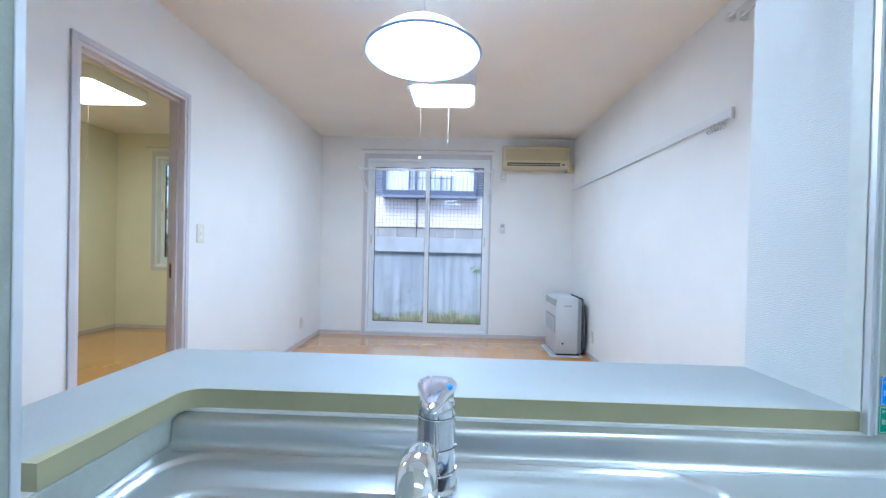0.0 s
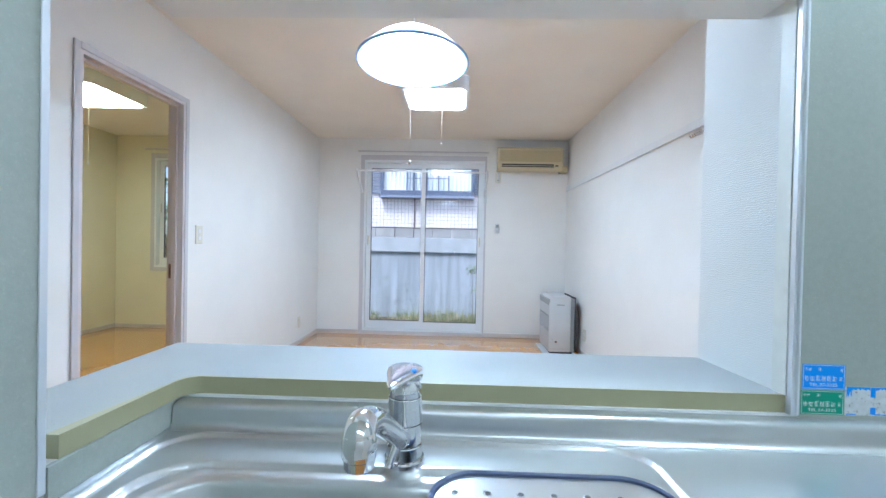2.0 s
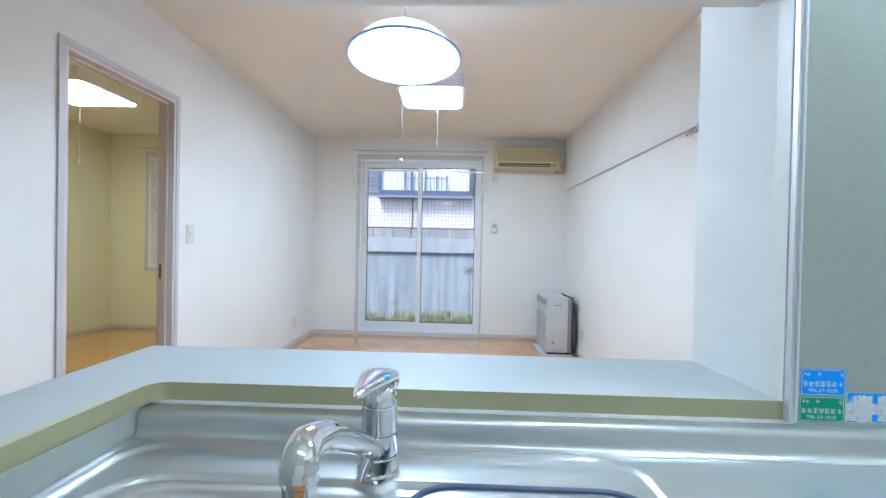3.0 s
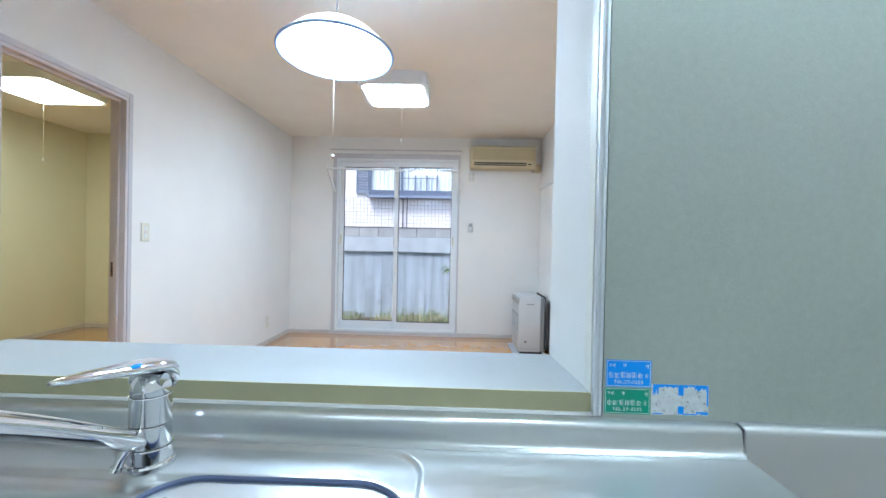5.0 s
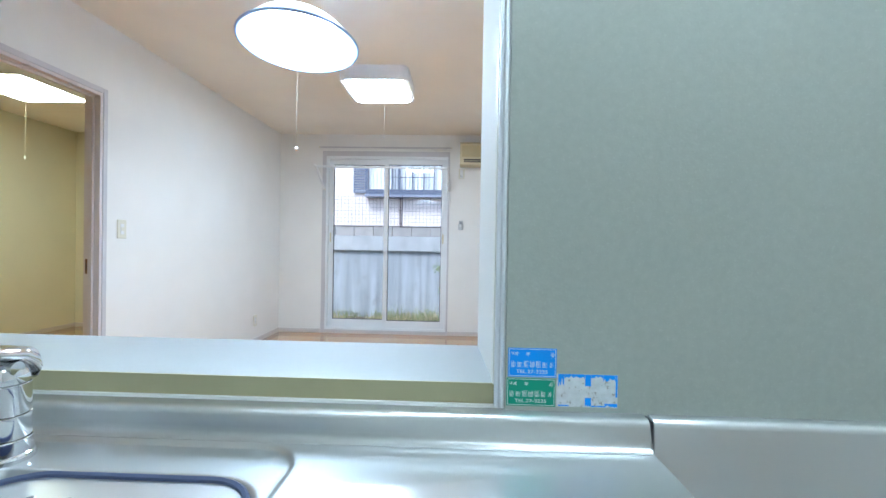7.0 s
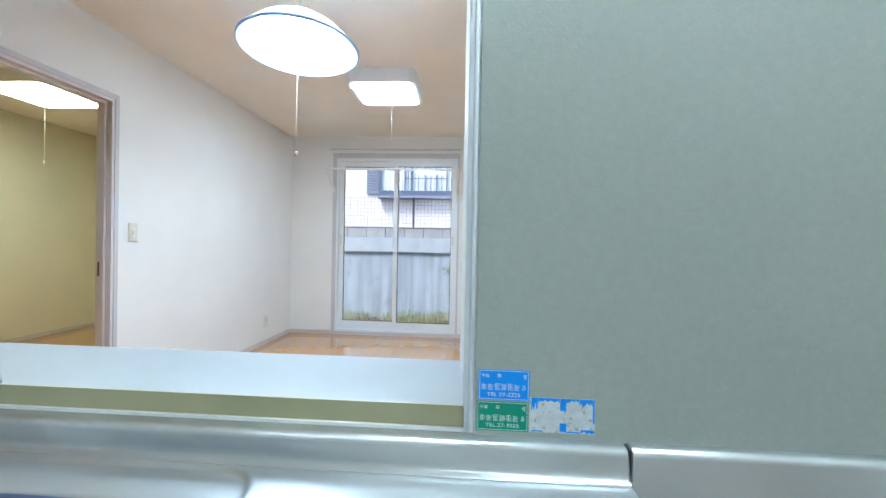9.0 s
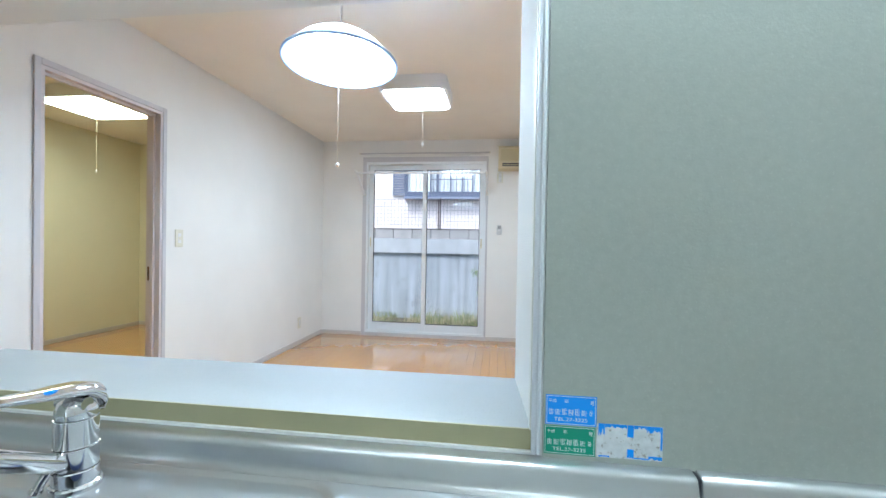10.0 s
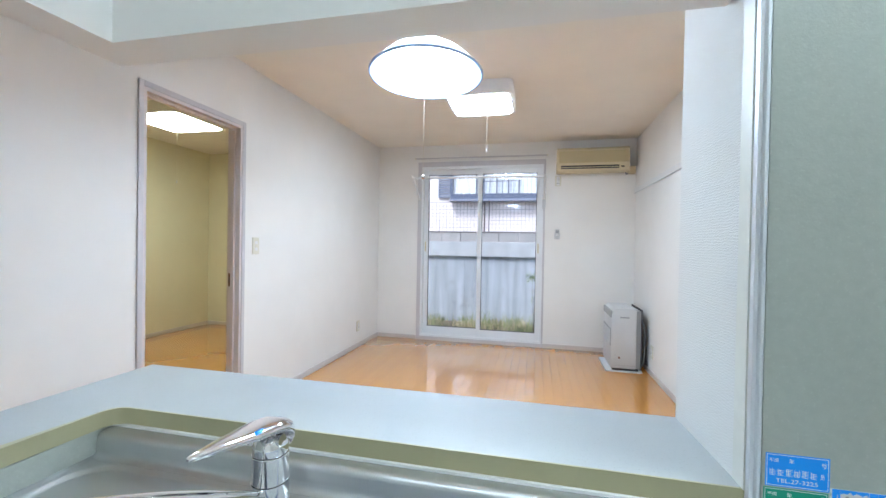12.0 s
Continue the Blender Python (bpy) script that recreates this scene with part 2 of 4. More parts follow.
def extrude(bm, poly, z0, z1):
    """An upright prism over the outline poly of (x, y)."""
    lo = [bm.verts.new((x, y, z0)) for x, y in poly]
    hi = [bm.verts.new((x, y, z1)) for x, y in poly]
    bm.faces.new(lo[::-1])
    bm.faces.new(hi)
    for i in range(len(poly)):
        j = (i + 1) % len(poly)
        bm.faces.new((lo[i], lo[j], hi[j], hi[i]))
    return bm


def along_x(bm, prof, x0, x1):
    """A prism along x over the outline prof of (y, z)."""
    a = [bm.verts.new((x0, y, z)) for y, z in prof]
    b = [bm.verts.new((x1, y, z)) for y, z in prof]
    bm.faces.new(a[::-1])
    bm.faces.new(b)
    for i in range(len(prof)):
        j = (i + 1) % len(prof)
        bm.faces.new((a[i], a[j], b[j], b[i]))
    return bm


def rounded(x0, x1, y0, y1, r, n=6):
    out = []
    for cx, cy, a in ((x1 - r, y1 - r, 0), (x0 + r, y1 - r, 90), (x0 + r, y0 + r, 180), (x1 - r, y0 + r, 270)):
        out += [(cx + r * math.cos(radians(a + 90 * i / n)), cy + r * math.sin(radians(a + 90 * i / n))) for i in range(n + 1)]
    return out


def mesh(name, bm, m, smooth=35):
    bmesh.ops.recalc_face_normals(bm, faces=bm.faces)
    me = bpy.data.meshes.new(name)
    bm.to_mesh(me)
    bm.free()
    me.materials.append(m)
    if smooth:
        me.polygons.foreach_set("use_smooth", [True] * len(me.polygons))
        me.set_sharp_from_angle(angle=radians(smooth))
    return me


def struct(name, bm, m, label=""):
    return tagged(new(name, mesh(name, bm, m)), label, kind="structure")


BASES = {}


def thing(name, at, label, category, group=""):
    ob = new(name)
    ob.location = at
    ob.empty_display_size = 0.05
    BASES[ob] = Vector(at)
    return tagged(ob, label, category, group)


def part(name, bm, m, parent, label="", smooth=35):
    ob = new(name, mesh(name, bm, m, smooth))
    ob.parent = parent
    ob.matrix_parent_inverse = Matrix.Translation(-BASES.get(parent, Vector()))
    return tagged(ob, label)


def B(*a, **k):
    return box(bmesh.new(), *a, **k)


def T(*a, **k):
    return tube(bmesh.new(), *a, **k)


def L(*a, **k):
    return lathe(bmesh.new(), *a, **k)


def wall(name, axis, c0, c1, u0, u1, z0, z1, m, holes=(), label=""):
    """A wall c0..c1 thick across its axis, u0..u1 long, with holes (u0, u1, z0, z1) through it."""
    us = sorted({u0, u1, *[h[i] for h in holes for i in (0, 1)]})
    zs = sorted({z0, z1, *[h[i] for h in holes for i in (2, 3)]})
    bm = bmesh.new()
    for ua, ub in zip(us, us[1:]):
        for za, zb in zip(zs, zs[1:]):
            um, zm = (ua + ub) / 2, (za + zb) / 2
            if any(h[0] < um < h[1] and h[2] < zm < h[3] for h in holes):
                continue
            if axis == "x":
                box(bm, c0, c1, ua, ub, za, zb)
            else:
                box(bm, ua, ub, c0, c1, za, zb)
    bmesh.ops.remove_doubles(bm, verts=bm.verts, dist=1e-5)
    seen = {}
    for f in bm.faces:
        c = f.calc_center_median()
        seen.setdefault(tuple(round(v, 4) for v in c), []).append(f)
    bmesh.ops.delete(bm, geom=[f for fs in seen.values() if len(fs) > 1 for f in fs], context="FACES")
    return struct(name, bm, m, label)

# ---- structure ----
WIN = (-0.945, 0.525, 0.045, 2.14)           # living window opening
BWIN = (-3.575, -2.00, 0.765, 2.125)         # bedroom window opening
DOOR = (1.734, 2.450, 0.0, 1.964)            # opening to the bedroom
floor = struct("floor", B(XL, XR, YS, YF, -0.12, -0.012), SUBFLOOR, "subfloor under glossy orange wood floor boards")
bedfloor = struct("floor_bedroom", B(XB, XL, YB, YF, -0.12, -0.012), SUBFLOOR, "subfloor under bedroom floor boards")
struct("ceiling", B(XB - WT, XR + WT, YS - WT, YF + 0.15, H, H + 0.12), CEIL, "plain warm white papered ceiling")
wall("wall_north", "y", YF, YF + 0.15, XL, XR, 0, H, PAPER, [WIN], "white papered wall with a sliding window")
wall("wall_north_bedroom", "y", YF, YF + 0.15, XB, XL, 0, H, BEDPAPER, [BWIN], "cream papered bedroom wall with a window")
wall("wall_west", "x", XL - WT, XL, YS, YF, 0, H, PAPER, [DOOR], "white papered wall with a doorway")
wall("wall_east", "x", XR, XR + WT, YS, YF + 0.15, -0.12, H, PAPER, label="plain white papered wall")
wall("wall_south", "y", YS - WT, YS, XL - WT, XR + WT, -0.12, H, PAPER, label="plain white wall")
wall("wall_west_bedroom", "x", XB - WT, XB, YB - WT, YF + 0.15, -0.12, H, BEDPAPER, label="cream papered bedroom wall")
wall("wall_south_bedroom", "y", YB - WT, YB, XB, XL - WT, -0.12, H, BEDPAPER, label="cream papered bedroom wall")
# bedroom lining of the shared wall
wall("wall_east_bedroom", "x", XL - WT - 0.004, XL - WT - 0.0005, YB, YF, 0, H, BEDPAPER, [DOOR], "cream papered bedroom wall round the doorway")

# kitchen enclosure: pier, header, half walls
struct("wall_pier", extrude(bmesh.new(), [(PX, PY + 0.004), (XR, PY + 0.004), (XR, PD), (PF, PD)], 0, H), PIERPAPER, "textured white papered pier beside the serving hatch")
struct("wall_panel_pier", B(PX + 0.013, XR, PY, PY + 0.004, 0.6, H), PANEL, "grey green kitchen wall panel")
struct("wall_header", B(-0.320, PX, PY + 0.001, 0.668, HB, H), PAPER, "white papered header over the serving hatch")
struct("wall_header_side", B(-0.320, IX, 0.377, PY + 0.001, HB, H), PAPER, "white papered header over the side of the hatch")
struct("wall_kitchen_west", B(-0.320, IX - 0.0065, YS, 0.377, 0, H), PAPER, "kitchen side wall")
struct("wall_panel_west", B(IX - 0.0065, IX - 0.0012, YS, 0.3765, 0.0, H), PANEL, "grey green kitchen wall panel")
struct("wall_half", B(-0.320, PX, 0.604, 0.668, 0, LB), PAPER, "half wall under the serving ledge")
struct("wall_half_side", B(-0.320, IX - 0.004, 0.377, 0.604, 0, LB), PAPER, "half wall under the side ledge")
struct("wall_panel_half", B(IX - 0.004, -0.2405, 0.3775, 0.604, 0, LB - 0.001), PANEL, "grey green panel under the side ledge")
bm = box(bmesh.new(), PX - 0.001, PX + 0.0035, PY - 0.003, PY + 0.006, LB, H)
box(bm, PX + 0.0035, PX + 0.010, PY - 0.006, PY - 0.0005, LB, H, bevel=0.002)
struct("trim_pier", bm, ALU, "aluminium edge trim on the pier")
struct("trim_pier_corner", B(PX - 0.0025, PX, PY + 0.007, PY + 0.034, LZ, HB), BEAD, "smooth aged white corner bead on the pier")
struct("trim_west", B(IX - 0.0012, IX + 0.0008, 0.3675, 0.3768, 0.845, H, bevel=0.0006), ALU, "aluminium edge trim on the kitchen side wall")

# serving ledge, an L with a rounded inner corner
ri = 0.028
ix, iy = IX + 0.006, 0.597
arc = [(ix + ri - ri * math.cos(radians(a)), iy - ri + ri * math.sin(radians(a))) for a in range(0, 91, 15)]
ledge = thing("serving_ledge", (0.1, 0.7, LB), "speckled pale grey laminate serving ledge with an olive edge band", "ledge")
inner = [(ix - 0.0105, 0.396)] + [(x - 0.003, y + 0.003) for x, y in arc] + [(PX, iy + 0.003)]
part("top", extrude(bmesh.new(), inner + [(PF, PD), (-0.395, PD), (-0.395, 0.396)], LB, LZ), LEDGE, ledge)
band = [(ix - 0.0075, 0.3925)] + arc + [(PX + 0.012, iy)]
back = [(x - 0.003, y + 0.003) for x, y in band]
back[0], back[-1] = (ix - 0.024, 0.3925), (PX + 0.012, iy + 0.003)
bm = bmesh.new()
extrude(bm, band + back[::-1], LB, LZ + 0.0006)
part("edge_band", bm, LIP, ledge, "olive beige plastic edge band")

# door frame to the bedroom
y0, y1, zt = DOOR[0], DOOR[1], DOOR[3]
frame_d = struct("door_1", B(XL - WT - 0.006, XL + 0.006, y0 + 0.0005, y0 + 0.018, 0, zt), MAUVE, "open doorway with a mauve beige printed frame")
BASES[frame_d] = Vector()
part("jamb", B(XL - WT - 0.006, XL + 0.006, y1 - 0.018, y1 - 0.0005, 0, zt), MAUVE, frame_d)
part("head", B(XL - WT - 0.006, XL + 0.006, y0 + 0.018, y1 - 0.018, zt - 0.018, zt), MAUVE, frame_d)
part("stop", B(XL - 0.050, XL - 0.030, y1 - 0.032, y1 - 0.018, 0, zt - 0.018), MAUVE, frame_d)
part("stop", B(XL - 0.050, XL - 0.030, y0 + 0.032, y1 - 0.032, zt - 0.032, zt - 0.018), MAUVE, frame_d)
part("stop", B(XL - 0.050, XL - 0.030, y0 + 0.018, y0 + 0.032, 0, zt - 0.018), MAUVE, frame_d)
for a, b, c, d in ((y0 - 0.030, y0, 0, zt + 0.031), (y1, y1 + 0.030, 0, zt + 0.031), (y0, y1, zt, zt + 0.031)):
    part("casing", B(XL + 0.0005, XL + 0.011, a, b, c, d, bevel=0.002), CASE, frame_d, "pale narrow casing")
leaf = part("door_leaf", B(XL - 0.079, XL - 0.053, y1 - 0.026, y1 - 0.019, 0.008, zt - 0.020, bevel=0.002), MAUVE, frame_d, "edge of the sliding door pushed into its pocket")
part("latch_plate", B(XL - 0.073, XL - 0.059, y1 - 0.0275, y1 - 0.025, 0.875, 0.965, bevel=0.001), BROWN, frame_d, "brown metal latch plate")
part("latch_slot", B(XL - 0.069, XL - 0.063, y1 - 0.0282, y1 - 0.027, 0.90, 0.94), BLACK, frame_d)


def baseboard(name, *runs):
    bm = bmesh.new()
    for r in runs:
        box(bm, *r, 0.0, 0.050, bevel=0.003)
    return struct(name, bm, BASEB, "beige grey baseboard")


baseboard("baseboard_north", (XL + 0.010, -0.995, YF - 0.010, YF), (0.545, XR - 0.010, YF - 0.010, YF))
baseboard("baseboard_west", (XL, XL + 0.010, y1 + 0.030, YF), (XL, XL + 0.010, YS, y0 - 0.030))
baseboard("baseboard_east", (XR - 0.010, XR, PD, YF))
baseboard("baseboard_bedroom", (XB + 0.010, XL - WT - 0.006, YF - 0.010, YF), (XB, XB + 0.010, YB, YF))


# ---- windows ----
def sash(parent, xa, xb, ya, z0, z1, stile=0.052, rail=0.085, name="sash", top=0.062):
    """One sliding sash: stiles, rails, black gasket and pane."""
    yb = ya + 0.028
    s = part(name, B(xa, xa + stile, ya, yb, z0, z1, bevel=0.003), SASH, parent)
    BASES[s] = Vector()
    part("stile", B(xb - stile, xb, ya, yb, z0, z1, bevel=0.003), SASH, s)
    part("rail", B(xa + stile, xb - stile, ya + 0.001, yb - 0.001, z0, z0 + rail), SASH, s)
    part("rail", B(xa + stile, xb - stile, ya + 0.001, yb - 0.001, z1 - top, z1), SASH, s)
    ga, gb, g0, g1 = xa + stile, xb - stile, z0 + rail, z1 - top
    bm = bmesh.new()
    for q in ((ga, ga + 0.006, g0, g1), (gb - 0.006, gb, g0, g1), (ga + 0.006, gb - 0.006, g0, g0 + 0.006), (ga + 0.006, gb - 0.006, g1 - 0.006, g1)):
        box(bm, q[0], q[1], ya + 0.004, yb - 0.004, q[2], q[3])
    part("gasket", bm, BLACK, s)
    p = part("pane", B(ga + 0.003, gb - 0.003, ya + 0.012, ya + 0.016, g0 + 0.003, g1 - 0.003), GLASS, s, smooth=0)
    p.visible_shadow = False
    return s


def window(name, o, yw, label, tall=True, xm=None):
    """A two-sash sliding window in the opening o of a wall that begins at yw."""
    xa, xb, z0, z1 = o
    w = struct(name, B(xa, xa + 0.022, yw - 0.006, yw + 0.148, z0, z1), SASH, label)
    BASES[w] = Vector()
    part("frame_side", B(xb - 0.022, xb, yw - 0.006, yw + 0.148, z0, z1), SASH, w)
    part("frame_head", B(xa + 0.022, xb - 0.022, yw - 0.006, yw + 0.148, z1 - 0.030, z1), SASH, w)
    bm = box(bmesh.new(), xa + 0.022, xb - 0.022, yw - 0.006, yw + 0.148, z0, z0 + 0.022)
    for yy in (0.020, 0.054, 0.088):
        box(bm, xa + 0.022, xb - 0.022, yw + yy, yw + yy + 0.004, z0 + 0.022, z0 + 0.032)
    part("sill_track", bm, SASH, w)
    c = 0.046
    low = 0.0 if tall else z0 - c
    for q in ((xa - c, xa, low, z1 + c + 0.012), (xb, xb + 0.02 if tall else xb + c, low, z1 + c + 0.012), (xa, xb, z1, z1 + c + 0.012)):
        part("casing", B(q[0], q[1], yw - 0.012, yw - 0.0005, q[2], q[3], bevel=0.002), CASE, w, "pale grey casing")
    part("sill_board", B(xa, xb, yw - 0.014, yw - 0.0005, low, z0, bevel=0.002), CASE, w, "pale grey bottom board")
    xm = (xa + xb) / 2 if xm is None else xm
    sash(w, xa + 0.022, xm + 0.012, yw + 0.058, z0 + 0.032, z1 - 0.030)
    f = sash(w, xm - 0.042, xb - 0.022, yw + 0.024, z0 + 0.028, z1 - 0.030)
    zc = 1.10 if tall else 1.45
    for hx, hy in ((xa + 0.034, yw + 0.056), (xb - 0.058, yw + 0.022)):
        part("pull", B(hx, hx + 0.014, hy - 0.004, hy + 0.002, zc, zc + 0.115, bevel=0.002), CREAM, w, "cream finger pull")
    lk = part("lock", B(xm - 0.046, xm - 0.034, yw + 0.030, yw + 0.056, zc - 0.02, zc + 0.045, bevel=0.003), GREYP, w, "grey crescent lock")
    part("lock_lever", B(xm - 0.062, xm - 0.046, yw + 0.034, yw + 0.044, zc + 0.018, zc + 0.034, bevel=0.003), GREYP, w)
    return w


window("window_1", WIN, YF, "white two-sash sliding window to the floor, shut", True, -0.205)
window("window_2", BWIN, YF, "white sliding bedroom window, shut", False)


def curtain_rail(x0, x1, y, z, label):
    r = thing("curtain_rail", ((x0 + x1) / 2, y, z), label, "curtain rail")
    part("rail", B(x0, x1, y - 0.006, y + 0.006, z - 0.008, z + 0.008, bevel=0.002), CASE, r)
    for x in (x0, x1):
        part("end_cap", B(x - 0.008, x + 0.008, y - 0.009, y + 0.009, z - 0.011, z + 0.011, bevel=0.003), IVORY, r)
    for x in (x0 + 0.08, (x0 + x1) / 2, x1 - 0.08):
        part("bracket", B(x - 0.012, x + 0.012, y + 0.006, YF, z - 0.006, z + 0.010, bevel=0.002), WHITE, r)
    for i in range(4):
        part("runner", B(x1 - 0.20 + 0.03 * i, x1 - 0.19 + 0.03 * i, y - 0.004, y + 0.004, z - 0.022, z - 0.008), WHITE, r)
    return r


curtain_rail(-1.02, 0.56, YF - 0.045, 2.235, "thin white curtain rail above the sliding window, empty")
curtain_rail(-3.68, -1.93, YF - 0.045, 2.225, "thin white curtain rail above the bedroom window, empty")

# indoor drying bar in front of the window
dr = thing("drying_bar", (-0.23, YF, 1.72), "white indoor drying bar on two fold-out wall arms", "drying rack")
part("bar", T([(-0.975, 4.63, 1.955), (0.515, 4.63, 1.945)], 0.0125, 14), WHITE, dr)
part("collar", T([(-0.66, 4.63, 1.9525), (-0.60, 4.63, 1.952)], 0.0145, 14), WHITE, dr)
for x, z in ((-0.965, 1.955), (0.532, 1.945)):
    part("arm", T([(x - 0.006, 4.60, z + 0.018), (x, 4.63, z), (x, YF - 0.022, 1.735)], [0.011, 0.013, 0.013], 10), WHITE, dr)
    part("hook", T([(x - 0.006, 4.63, z), (x - 0.006, 4.60, z + 0.004), (x - 0.006, 4.59, z + 0.022)], 0.008, 10), WHITE, dr)
    part("wall_bracket", B(x - 0.018, x + 0.018, YF - 0.022, YF - 0.0125, 1.62, 1.80, bevel=0.004), LIGHTGREY, dr)
    part("hinge", T([(x - 0.018, YF - 0.024, 1.735), (x + 0.018, YF - 0.024, 1.735)], 0.010, 12), IVORY, dr)


# ---- lamps ----
def ceiling_light(cx, cy, half, label, glowmat, drop, zb=2.285):
    c = thing("ceiling_light", (cx, cy, H), label, "ceiling light")
    fr = bmesh.new()
    extrude(fr, rounded(cx - half - 0.013, cx + half + 0.013, cy - half - 0.013, cy + half + 0.013, 0.06), zb + 0.012, H - 0.0005)
    part("frame", fr, FRAMEW, c)
    bm = bmesh.new()
    rings = []
    for inset, z in ((0.0, zb + 0.044), (0.003, zb + 0.022), (0.016, zb + 0.006), (0.045, zb)):
        rings.append([bm.verts.new((x, y, z)) for x, y in rounded(cx - half + inset, cx + half - inset, cy - half + inset, cy + half - inset, 0.055)])
    for a, b in zip(rings, rings[1:]):
        for k in range(len(a)):
            bm.faces.new((a[k], a[(k + 1) % len(a)], b[(k + 1) % len(a)], b[k]))
    bm.faces.new(rings[-1])
    bm.faces.new(rings[0][::-1])
    part("diffuser", bm, glowmat, c, "lit white acrylic diffuser")
    part("pull_cord", T([(cx + 0.05, cy - 0.03, zb + 0.002), (cx + 0.05, cy - 0.03, drop)], 0.0009, 6), IVORY, c)
    part("cord_end", L([(0.002, drop + 0.012), (0.006, drop), (0.007, drop - 0.014), (0.003, drop - 0.022)], cx + 0.05, cy - 0.03, 10), WHITE, c)
    return c


ceiling_light(0.006, 3.29, 0.245, "square ceiling light with a glowing white diffuser and pull cord", GLOW_CEIL, 1.94)
ceiling_light(-2.91, 3.27, 0.30, "square bedroom ceiling light, lit, with a pull cord", GLOW_BED, 1.74)

px, py, pz = -0.010, 1.700, 1.892
pl = thing("pendant_lamp", (px, py, H), "white dome pendant lamp with a pale blue rim, lit", "pendant lamp")
part("ceiling_rose", L([(0.045, H - 0.0005), (0.045, H - 0.02), (0.02, H - 0.032)], px, py, 24), WHITE, pl)
part("cord", T([(px, py, H - 0.03), (px, py, pz + 0.135)], 0.0035, 8), WHITE, pl)
part("cap", L([(0.010, pz + 0.140), (0.045, pz + 0.134), (0.088, pz + 0.124), (0.094, pz + 0.118), (0.090, pz + 0.113)], px, py), RIM, pl, "pale blue cap on top of the shade")
dome = [(0.086, pz + 0.116), (0.125, pz + 0.100), (0.165, pz + 0.073), (0.196, pz + 0.044), (0.222, pz + 0.012), (0.230, pz + 0.003)]
part("shade", L(dome + [(r - 0.004, z - 0.002) for r, z in dome[::-1]], px, py, close=True), SHADE, pl, "glowing white acrylic dome")
bm = bmesh.new()
lathe(bm, [(0.2325 + 0.006 * math.cos(a), pz + 0.006 * math.sin(a)) for a in [2 * math.pi * i / 8 for i in range(8)]], px, py, 64, True)
part("rim", bm, RIM, pl, "pale blue rim")
part("lampholder", L([(0.05, pz + 0.113), (0.05, pz + 0.08), (0.03, pz + 0.07)], px, py, 24), WHITE, pl)
for r, dz in ((0.155, 0.036), (0.105, 0.046)):
    bm = lathe(bmesh.new(), [(r + 0.014 * math.cos(a), pz + dz + 0.014 * math.sin(a)) for a in [2 * math.pi * i / 10 for i in range(10)]], px, py, 56, True)
    part("ring_tube", bm, GLOW_RING, pl, "lit circular fluorescent tube")
part("pull_cord", T([(px - 0.004, py - 0.008, pz + 0.07), (px - 0.004, py - 0.008, 1.475)], 0.0008, 6), IVORY, pl)
bm = bmesh.new()
bmesh.ops.create_uvsphere(bm, u_segments=14, v_segments=8, radius=0.009, matrix=Matrix.Translation((px - 0.004, py - 0.008, 1.466)))
part("cord_ball", bm, CHROME, pl, "small metal ball")

# the shade hangs a little crooked on its cord
crook = pose(px, py, pz) @ pose(0, 0, 0, -3.0) @ pose(px, py, pz).inverted()
for ob in pl.children:
    if ob.name.split(".")[0] in ("cap", "shade", "rim", "lampholder", "ring_tube"):
        ob.data.transform(crook)

# sink light on the panel above the worktop
sl = thing("sink_light", (0.90, PY, 1.90), "slim fluorescent sink light fixed to the kitchen panel, lit", "wall lamp")
part("housing", B(0.725, 1.125, PY - 0.085, PY, 1.915, 1.985, bevel=0.006), WHITE, sl)
part("tube", T([(0.740, PY - 0.060, 1.898), (1.110, PY - 0.060, 1.898)], 0.014, 14), GLOW_SINK, sl, "lit fluorescent tube")
for x in (0.730, 1.107):
    part("tube_socket", B(x - 0.004, x + 0.014, PY - 0.076, PY - 0.042, 1.880, 1.916, bevel=0.003), WHITE, sl)

# unseen fill light, added behind the camera to brighten the kitchen
kl = thing("kitchen_fill_light", (0.6, -0.45, H), "unseen long ceiling light added to fill the kitchen", "ceiling light")
part("housing", B(0.0, 1.2, -0.53, -0.37, H - 0.05, H - 0.0005, bevel=0.006), WHITE, kl)
part("diffuser", B(0.02, 1.18, -0.515, -0.385, H - 0.095, H - 0.051, bevel=0.015, seg=3), GLOW_KITCHEN_FILL, kl, "glowing surface of the added fill light")

# ---- air conditioner ----
ac = thing("air_conditioner", (1.04, YF, 2.02), "cream yellowed wall air conditioner with closed louvre", "air conditioner")
x0, x1, yf_ = 0.662, 1.415, 4.765
body = [(YF - 0.0005, 2.018), (yf_ + 0.045, 2.013), (yf_ + 0.012, 2.028), (yf_, 2.06), (yf_, 2.255), (yf_ + 0.02, 2.278), (YF - 0.0005, 2.285)]
part("body", along_x(bmesh.new(), body, x0, x1), CREAM, ac)
pn = part("front_panel", B(x0 + 0.022, x1 - 0.012, yf_ - 0.006, yf_ + 0.001, 2.108, 2.240, bevel=0.003), INTAKE, ac, "flat ribbed intake panel")
for i in range(11):
    z = 2.114 + 0.0112 * i
    part("rib", B(x0 + 0.03, x1 - 0.02, yf_ - 0.0075, yf_ - 0.0055, z, z + 0.004), INTAKE, ac)
# the body is uncut: a black strip gives the outlet's inner shade
part("air_slot_shade", B(x0 + 0.045, x1 - 0.105, yf_ - 0.001, yf_ + 0.03, 2.046, 2.082), BLACK, ac, "black strip for the shade in the air outlet")
